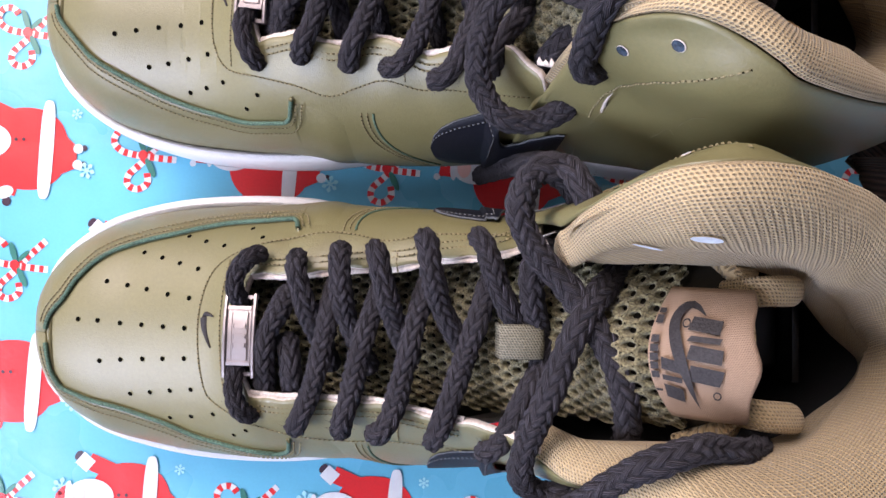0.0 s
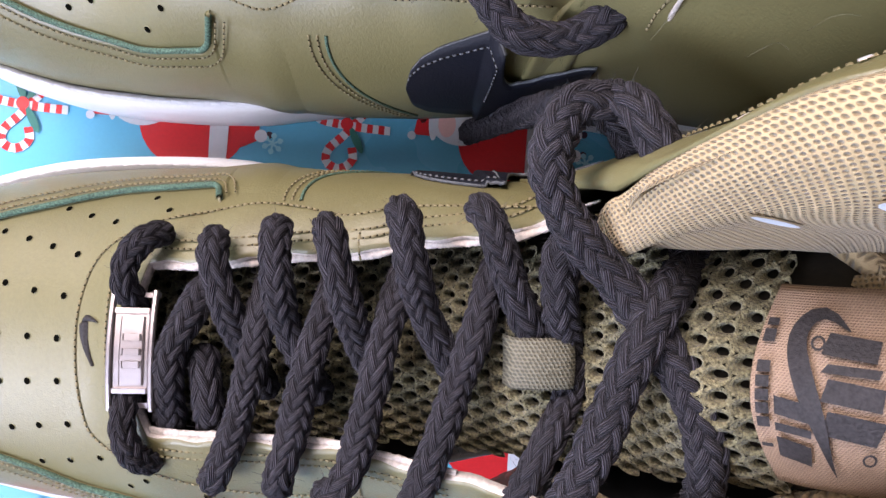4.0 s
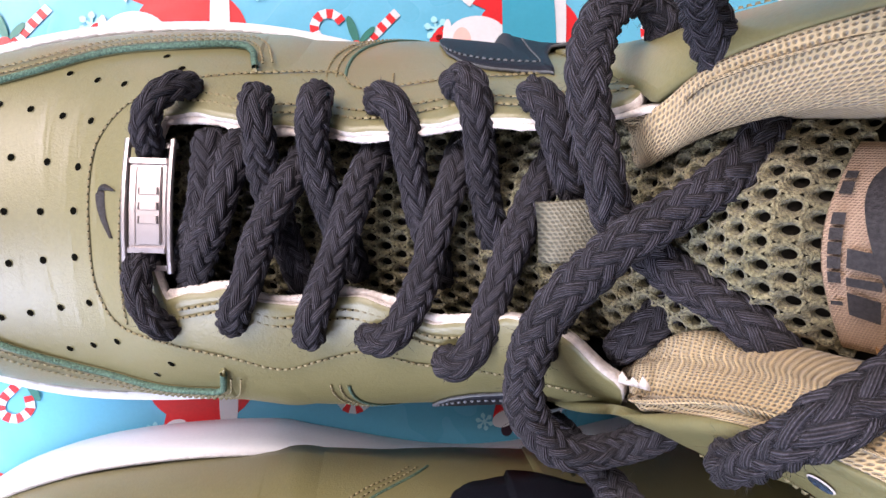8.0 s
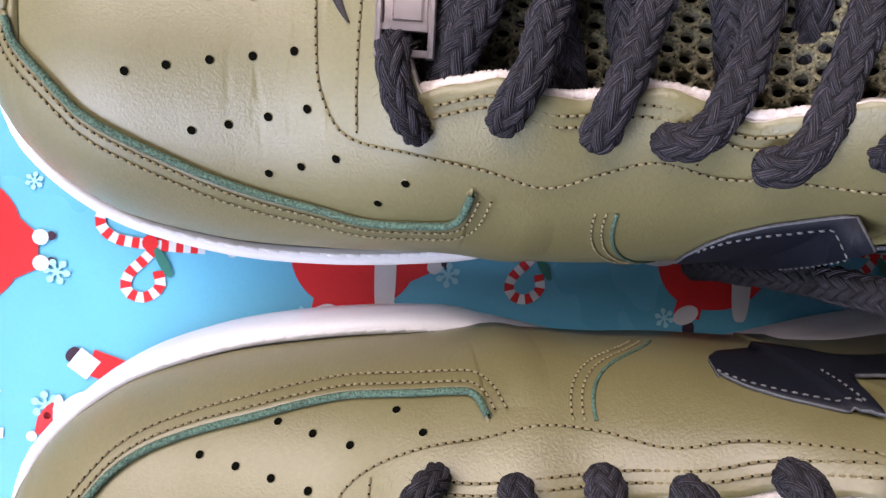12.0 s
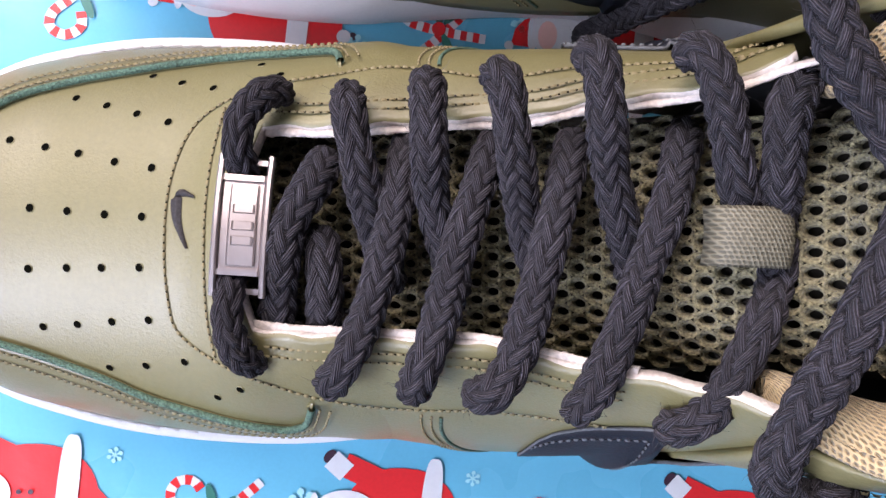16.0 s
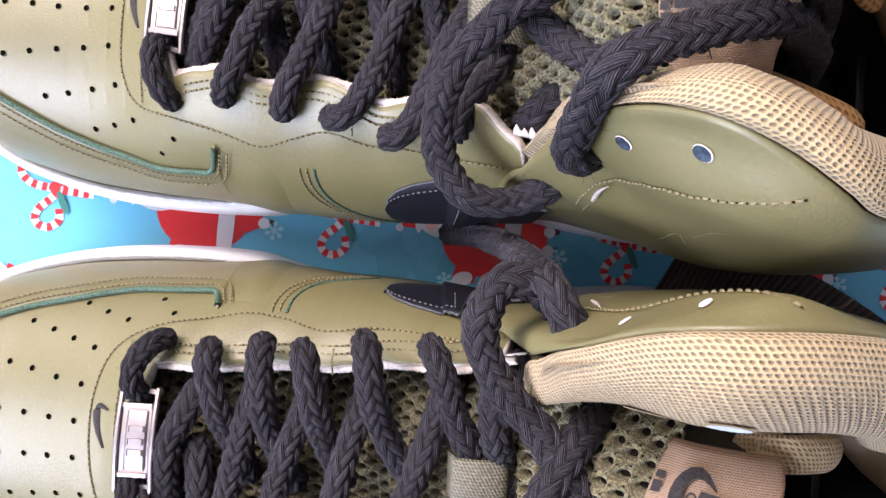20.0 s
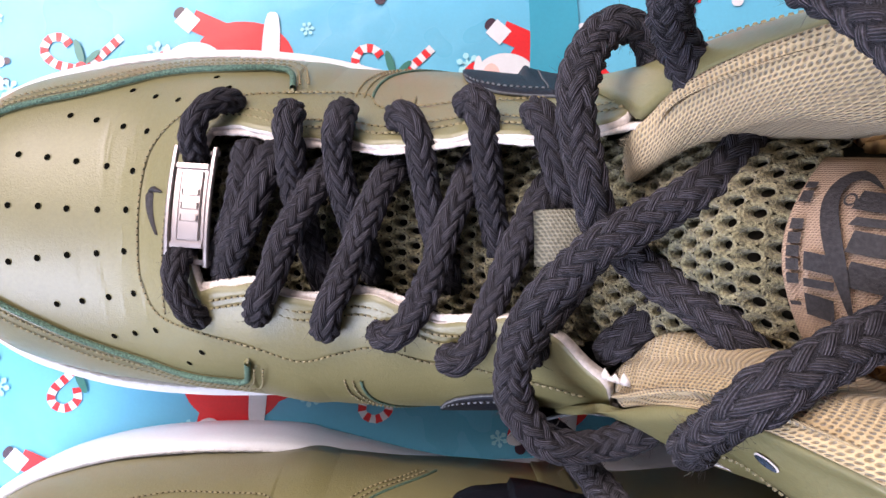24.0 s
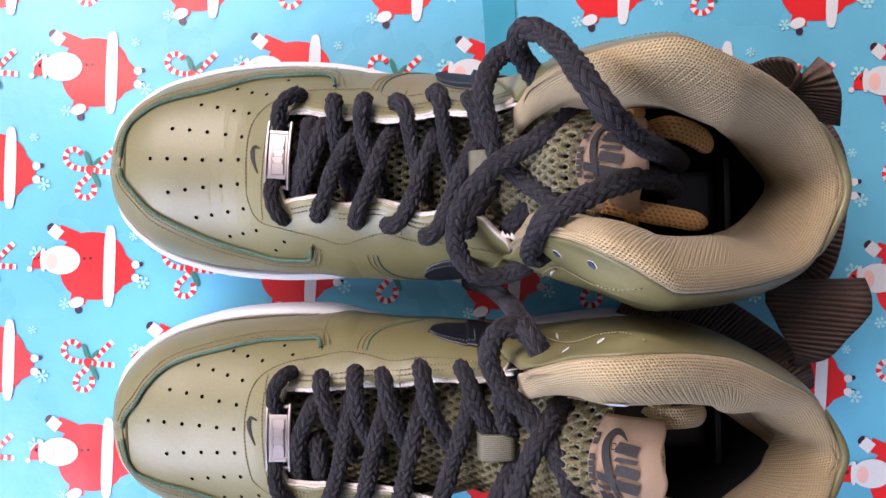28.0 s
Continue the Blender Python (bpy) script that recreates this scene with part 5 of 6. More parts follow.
A = Shoe((-0.080, 0.091), -3.0, 1,
         ((-0.068, 0.0212), (-0.0587, 0.0223), (-0.0525, 0.0220), (-0.0422, 0.0192), (-0.0330, 0.0189), (-0.0238, 0.0179), (-0.0188, 0.0169), (-0.0120, 0.0173), (-0.0043, 0.0183), (0.0066, 0.0194), (0.0138, 0.0183), (0.036, 0.0200)),
         ((-0.068, -0.0195), (-0.0622, -0.0190), (-0.0567, -0.0180), (-0.0485, -0.0168), (-0.0383, -0.0201), (-0.0323, -0.0200), (-0.0225, -0.0181), (-0.0121, -0.0203), (-0.0043, -0.0237), (0.0043, -0.0232), (0.0120, -0.0216), (0.0227, -0.0256), (0.0305, -0.0331), (0.036, -0.0360)),
         (((-0.1354, 0.87), (-0.1230, 0.81), (-0.1046, 0.762), (-0.0934, 0.690), (-0.0844, 0.615), (-0.0748, 0.603), (-0.0641, 0.612), (-0.0520, 0.565), (-0.0468, 0.580), (-0.0442, 0.66), (-0.0436, 0.76), (-0.0430, 0.84), (-0.028, 0.87)),
          ((-0.1314, 1.07), (-0.1200, 0.95), (-0.1105, 0.865), (-0.1035, 0.805), (-0.0913, 0.72), (-0.0809, 0.665), (-0.0715, 0.585), (-0.0609, 0.590), (-0.0550, 0.605), (-0.0526, 0.67), (-0.0519, 0.77), (-0.0515, 0.87), (-0.0513, 0.93), (-0.030, 0.95)), (-0.0430, -0.0513)),
         lift=((-0.1625, 0.0), (-0.145, -0.0005), (-0.130, -0.0012), (-0.104, -0.0024), (-0.086, -0.0022), (-0.074, -0.0003), (-0.062, 0.0020), (-0.03, 0.0010), (0.0, 0.0), (0.045, 0.0)),
         power_lat=((-0.1625, 2.25), (-0.10, 2.12), (-0.06, 2.05), (0.0, 1.8), (0.045, 1.9)), raised=0.0065,
         power_med=((-0.1625, 2.25), (-0.10, 2.15), (-0.06, 2.5), (0.0, 2.4), (0.045, 2.3)),
         seam=((0.0205, 0.0294), (0.0031, 0.0296), (-0.0145, 0.0278), (-0.0206, 0.0288), (-0.0244, 0.0326), (-0.0416, 0.0325), (-0.0573, 0.0310), (-0.0671, 0.0280), (-0.0746, 0.0239), (-0.0803, 0.0161), (-0.0820, 0.0053), (-0.0821, -0.0100), (-0.0809, -0.0191), (-0.0758, -0.0268),
               (-0.0630, -0.0303), (-0.0489, -0.0333), (-0.0375, -0.0362), (-0.0276, -0.0335), (-0.0180, -0.0312), (-0.0060, -0.0340), (0.0056, -0.0345), (0.030, -0.038)),
         inner_seam=((-0.0686, 0.0273), (-0.0710, 0.0161), (-0.0732, 0.0010), (-0.0742, -0.0164), (-0.0740, -0.0275)),
         holes=((6, -0.1294, 0.0009, -0.0861, 0.0006), (5, -0.1189, 0.0152, -0.0848, 0.0110), (4, -0.1068, 0.0266, -0.0821, 0.0219), (3, -0.0905, 0.0342, -0.0748, 0.0306), (2, -0.0658, 0.0375, -0.0604, 0.0337),
                (5, -0.1205, -0.0140, -0.0862, -0.0103), (4, -0.1080, -0.0257, -0.0839, -0.0212), (3, -0.0926, -0.0341, -0.0781, -0.0310), (2, -0.0697, -0.0397, -0.0644, -0.0359)),
         mark=(-0.0788, 0.0054))
B = Shoe((-0.084, -0.034), 0.0, -1,
         ((-0.068, 0.0168), (-0.0631, 0.0172), (-0.0538, 0.0178), (-0.0424, 0.0177), (-0.0269, 0.0172), (-0.0173, 0.0171), (-0.0071, 0.0189), (0.0022, 0.0205), (0.0135, 0.0214), (0.0246, 0.0229), (0.036, 0.0270)),
         ((-0.068, -0.0245), (-0.0599, -0.0250), (-0.0509, -0.0248), (-0.0375, -0.0259), (-0.0247, -0.0271), (-0.0144, -0.0275), (-0.0087, -0.0279), (-0.0011, -0.0298), (0.0128, -0.0312), (0.0209, -0.0322), (0.0314, -0.0363), (0.036, -0.0375)),
         (((-0.1354, 0.97), (-0.1260, 0.965), (-0.1179, 0.95), (-0.1082, 0.90), (-0.0981, 0.85), (-0.0885, 0.745), (-0.0769, 0.68), (-0.0640, 0.602), (-0.0560, 0.560), (-0.0522, 0.62), (-0.0508, 0.72), (-0.0502, 0.84), (-0.0500, 0.89), (-0.030, 0.92)),
          ((-0.1355, 1.08), (-0.1280, 0.92), (-0.1225, 0.82), (-0.1120, 0.76), (-0.0965, 0.705), (-0.0880, 0.65), (-0.0770, 0.60), (-0.0661, 0.585), (-0.0553, 0.585), (-0.0500, 0.60), (-0.0478, 0.67), (-0.0473, 0.77), (-0.0470, 0.83), (-0.030, 0.86)), (-0.0500, -0.0470)),
         lift=((-0.1625, 0.0), (-0.145, -0.0008), (-0.130, -0.0020), (-0.112, -0.0022), (-0.098, -0.0006), (-0.088, 0.0004), (-0.076, 0.0012), (-0.062, 0.0035), (-0.03, 0.0020), (0.0, 0.0), (0.045, 0.0)),
         power_lat=((-0.1625, 2.25), (-0.10, 2.12), (-0.06, 2.2), (-0.03, 2.1), (0.0, 1.95), (0.045, 2.1)), raised=0.0060,
         power_med=((-0.1625, 2.25), (-0.10, 2.12), (-0.055, 2.35), (-0.024, 3.0), (-0.009, 3.7), (0.045, 3.7)),
         seam=((0.0261, -0.0374), (0.0133, -0.0380), (-0.0013, -0.0380), (-0.0144, -0.0361), (-0.0258, -0.0383), (-0.0367, -0.0392), (-0.0480, -0.0372), (-0.0610, -0.0350), (-0.0717, -0.0308), (-0.0786, -0.0244), (-0.0820, -0.0132), (-0.0826, 0.0002), (-0.0815, 0.0123), (-0.0791, 0.0196),
               (-0.0695, 0.0256), (-0.0597, 0.0290), (-0.0447, 0.0330), (-0.030, 0.034), (-0.010, 0.033), (0.015, 0.034)),
         inner_seam=((-0.0715, -0.0295), (-0.0732, -0.0157), (-0.0735, -0.0014), (-0.0725, 0.0153), (-0.0708, 0.0243)),
         holes=((6, -0.1319, -0.0072, -0.0881, -0.0049), (5, -0.1211, -0.0216, -0.0867, -0.0156), (4, -0.1079, -0.0317, -0.0841, -0.0262), (3, -0.0909, -0.0381, -0.0756, -0.0345), (2, -0.0656, -0.0408, -0.0605, -0.0374),
                (5, -0.1225, 0.0076, -0.0881, 0.0056), (4, -0.1114, 0.0202, -0.0862, 0.0171), (3, -0.0965, 0.0292, -0.0785, 0.0258), (2, -0.0716, 0.0340, -0.0660, 0.0310)),
         mark=(-0.0803, -0.0099), waist=0.0042, flare=0.0045)

SPEC_A = dict(
    ridge=[(0.0350, 0.1035, 0.119), (0.0390, 0.1070, 0.131), (0.0440, 0.1085, 0.147), (0.0500, 0.1090, 0.160), (0.0575, 0.1092, 0.1685), (0.067, 0.1100, 0.173), (0.080, 0.1105, 0.174), (0.097, 0.1060, 0.166), (0.118, 0.101, 0.149), (0.138, 0.093, 0.130), (0.151, 0.080, 0.118),
           (0.155, 0.068, 0.115), (0.150, 0.055, 0.117), (0.137, 0.041, 0.126), (0.108, 0.036, 0.150), (0.079, 0.036, 0.172), (0.070, 0.0395, 0.177), (0.062, 0.0445, 0.1775), (0.0535, 0.0490, 0.1755), (0.0470, 0.0525, 0.1670), (0.0420, 0.0545, 0.1540), (0.0385, 0.0540, 0.1400), (0.0355, 0.0520, 0.1270), (0.0328, 0.0485, 0.1145)],
    inner=[(0.041, 0.100, 0.104), (0.053, 0.101, 0.112), (0.073, 0.100, 0.120), (0.094, 0.100, 0.120), (0.112, 0.095, 0.110), (0.130, 0.084, 0.090), (0.142, 0.072, 0.080), (0.127, 0.058, 0.090), (0.110, 0.052, 0.102), (0.088, 0.0525, 0.118), (0.067, 0.0585, 0.128), (0.052, 0.0630, 0.124), (0.0405, 0.0640, 0.116), (0.0360, 0.0570, 0.106)],
    mark=((0.0012, 0.05), (-0.0018, 0.0)),
    spine=[(-0.074, 0.092, 0.065), (-0.062, 0.0915, 0.066), (-0.04, 0.0895, 0.0685), (-0.018, 0.0875, 0.0725), (0.003, 0.0855, 0.079), (0.020, 0.083, 0.091), (0.036, 0.081, 0.113), (0.056, 0.079, 0.137), (0.070, 0.077, 0.145), (0.086, 0.0755, 0.142), (0.100, 0.074, 0.130)],
    label=(0.0560, 0.0758, 0.0590), tongue=0.027,
    corners=(([(0.062, 0.0645, 0.139), (0.076, 0.0610, 0.1375), (0.090, 0.0585, 0.1310), (0.1025, 0.0562, 0.1245)], (0.2, 1.0, 0.25), 0.0075, ORANGE, "padded orange-tan lining corner of the tongue"),
             ([(0.076, 0.0885, 0.127), (0.085, 0.0905, 0.1335), (0.095, 0.0885, 0.1305), (0.1052, 0.0837, 0.1240)], (0.3, 1.0, 0.1), 0.0085, ORANGE, "padded orange-tan lining corner of the tongue")),
    tag=((-0.0595, 0.1065, 0.0775), (-0.0619, 0.0768, 0.0800), 0.0045),
    lacing=(
        ((-0.0495, 0.0629, 0.0782), (-0.0469, 0.0686, 0.0845), (-0.0439, 0.0739, 0.0855), (-0.0407, 0.0831, 0.0850), (-0.0359, 0.0918, 0.0840), (-0.0325, 0.0977, 0.0810), (-0.0291, 0.1034, 0.0755)),
        ((-0.0323, 0.0592, 0.0812), (-0.0303, 0.0662, 0.0875), (-0.0270, 0.0731, 0.0880), (-0.0232, 0.0823, 0.0875), (-0.0189, 0.0925, 0.0860), (-0.0153, 0.0989, 0.0820), (-0.0108, 0.1035, 0.0770)),
        ((-0.0210, 0.0611, 0.0812), (-0.0154, 0.0600, 0.0870), (-0.0111, 0.0641, 0.0890), (-0.0063, 0.0729, 0.0895), (-0.0027, 0.0837, 0.0890), (0.0016, 0.0934, 0.0870), (0.0047, 0.1005, 0.0810), (0.0080, 0.1044, 0.0760)),
        ((-0.0044, 0.0556, 0.0872), (-0.0002, 0.0549, 0.0920), (0.0042, 0.0597, 0.0940), (0.0089, 0.0708, 0.0945), (0.0141, 0.0822, 0.0940), (0.0201, 0.0925, 0.0910), (0.0253, 0.0994, 0.0850), (0.0294, 0.1033, 0.0790)),
        ((-0.0396, 0.1159, 0.0777), (-0.0396, 0.1108, 0.0845), (-0.0391, 0.1045, 0.0840), (-0.0393, 0.0975, 0.0810), (-0.0382, 0.0901, 0.0780), (-0.0356, 0.0800, 0.0750), (-0.0328, 0.0690, 0.0700)),
        ((-0.0258, 0.1154, 0.0807), (-0.0267, 0.1105, 0.0875), (-0.0276, 0.1048, 0.0870), (-0.0272, 0.0969, 0.0840), (-0.0255, 0.0884, 0.0800), (-0.0225, 0.0792, 0.0750), (-0.0201, 0.0716, 0.0700)),
        ((-0.0149, 0.1120, 0.0812), (-0.0113, 0.1111, 0.0875), (-0.0085, 0.1058, 0.0885), (-0.0071, 0.0959, 0.0860), (-0.0054, 0.0864, 0.0820), (-0.0025, 0.0759, 0.0770), (0.0008, 0.0693, 0.0720)),
        ((0.0009, 0.1126, 0.0872), (0.0049, 0.1136, 0.0930), (0.0063, 0.1085, 0.0950), (0.0072, 0.0991, 0.0920), (0.0082, 0.0900, 0.0880), (0.0108, 0.0801, 0.0820), (0.0144, 0.0713, 0.0760)),
        ((0.0164, 0.1093, 0.0967), (0.0178, 0.1084, 0.1030), (0.0196, 0.1043, 0.1050), (0.0216, 0.0962, 0.1035), (0.0249, 0.0887, 0.1000), (0.0267, 0.0818, 0.0985), (0.0276, 0.0760, 0.0985)),
        ((0.0147, 0.0548, 0.0932), (0.0162, 0.0585, 0.1000), (0.0195, 0.0657, 0.1030), (0.0242, 0.0721, 0.1020), (0.0268, 0.0772, 0.0995), (0.0272, 0.0818, 0.0985), (0.0271, 0.0856, 0.0980)),
    ),
    tag_laces=(
        ((-0.0540, 0.1185, 0.0690), (-0.0577, 0.1181, 0.0755), (-0.0622, 0.1143, 0.0790), (-0.0644, 0.1089, 0.0780), (-0.0646, 0.1035, 0.0740), (-0.0651, 0.0972, 0.0715)),
        ((-0.0627, 0.0628, 0.0730), (-0.0658, 0.0659, 0.0780), (-0.0681, 0.0715, 0.0800), (-0.0684, 0.0776, 0.0795), (-0.0677, 0.0816, 0.0755), (-0.0672, 0.0871, 0.0725)),
    ),
    loop=(0.0164, 0.0318, 0.0760, 0.0880, 0.1055),
    strands=[
        [(-0.0527, 0.1083, 0.0730), (-0.0516, 0.1023, 0.0760), (-0.0535, 0.0920, 0.0770), (-0.0574, 0.0814, 0.0750), (-0.0604, 0.0731, 0.0690)],
        [(-0.0440, 0.1078, 0.0740), (-0.0467, 0.0989, 0.0790), (-0.0511, 0.0879, 0.0800), (-0.0559, 0.0784, 0.0770), (-0.0594, 0.0710, 0.0700)],
        [(0.063, 0.050, 0.109), (0.0545, 0.0575, 0.1240), (0.0455, 0.0665, 0.1265), (0.036, 0.075, 0.1180), (0.028, 0.084, 0.1155), (0.0247, 0.092, 0.1198), (0.0229, 0.100, 0.1205), (0.0222, 0.107, 0.1212), (0.0235, 0.113, 0.1194), (0.0268, 0.1195, 0.1165), (0.0315, 0.1235, 0.1140), (0.0365, 0.1235, 0.1115), (0.0402, 0.1195, 0.1098), (0.0415, 0.1145, 0.1080), (0.042, 0.110, 0.105)],
        [(0.0450, 0.1060, 0.123), (0.0420, 0.1092, 0.1290), (0.0364, 0.1150, 0.1355), (0.0332, 0.1180, 0.1430), (0.0335, 0.1205, 0.1510), (0.0365, 0.1205, 0.1560), (0.0412, 0.1165, 0.1620), (0.0453, 0.1088, 0.1720), (0.0500, 0.0975, 0.1810), (0.0570, 0.0880, 0.1790), (0.0680, 0.0825, 0.1650), (0.088, 0.0800, 0.132), (0.097, 0.0790, 0.112)],
        [(0.062, 0.104, 0.108), (0.0545, 0.0985, 0.1190), (0.0469, 0.092, 0.1243), (0.0398, 0.088, 0.1262), (0.0327, 0.084, 0.1250), (0.0255, 0.080, 0.1242), (0.0204, 0.075, 0.1212), (0.0153, 0.070, 0.1190), (0.0118, 0.0635, 0.1160), (0.0102, 0.057, 0.1135), (0.0108, 0.050, 0.1095), (0.0135, 0.0440, 0.1080), (0.019, 0.039, 0.1065), (0.029, 0.0385, 0.1055), (0.038, 0.043, 0.1090), (0.041, 0.049, 0.111)],
        [(0.047, 0.0545, 0.1300), (0.0400, 0.0470, 0.1345), (0.0360, 0.0478, 0.1410), (0.0382, 0.0575, 0.1572), (0.0434, 0.0617, 0.1600), (0.0505, 0.0650, 0.1590), (0.066, 0.0705, 0.1530), (0.0765, 0.0722, 0.1445), (0.0880, 0.0705, 0.1290), (0.0935, 0.0690, 0.112)],
        [(0.030, 0.056, 0.100), (0.036, 0.062, 0.106), (0.046, 0.070, 0.108), (0.058, 0.074, 0.110)],
    ],
    torn=[((0.0305, 0.0530, 0.1140), (0.0035, -0.001, 0.0015), (-0.0005, 0.0065, 0.0015))],
    tails=[[(0.044, 0.037, 0.114), (0.0465, 0.0405, 0.119), (0.0500, 0.0425, 0.121)], [(0.062, 0.036, 0.14), (0.064, 0.037, 0.145), (0.069, 0.0365, 0.146)], [(0.060, 0.033, 0.125), (0.064, 0.035, 0.128), (0.065, 0.033, 0.131)]],
    eyelets=[(0.0442, 0.0480, 0.1505), (0.0533, 0.0456, 0.1655)],
    lining_eyelets=[(0.0587, 0.1038, 0.1290)],
    cuts=[[(0.0453, 0.0370, 0.1084), (0.0443, 0.0385, 0.118), (0.0437, 0.0400, 0.127), (0.0440, 0.0406, 0.1334)]],
    rolls=((0.0100, 0.0065, 0.0090, 0.0110, 0.030, 0.060), (0.0075, 0.0090, 0.0065, 0.0135, 0.050, 0.045)),   # width and its growth, drop and its growth, start and length of the growth
    pins=((0.0430, 0.0395, 0.1190), (0.0442, 0.0480, 0.1505), (0.0533, 0.0456, 0.1655), (0.046, 0.0436, 0.1285), (0.050, 0.0405, 0.1461), (0.055, 0.0375, 0.1624), (0.060, 0.0364, 0.1692)),
    ankle_seams=[[(0.0430, 0.0375, 0.1090), (0.0430, 0.0395, 0.1190), (0.046, 0.0436, 0.1285), (0.050, 0.0405, 0.1461), (0.055, 0.0375, 0.1624), (0.060, 0.0364, 0.1692), (0.065, 0.0375, 0.1735), (0.0682, 0.0389, 0.1753)], [(0.046, 0.118, 0.120), (0.060, 0.121, 0.148), (0.075, 0.121, 0.160), (0.085, 0.117, 0.168)]])
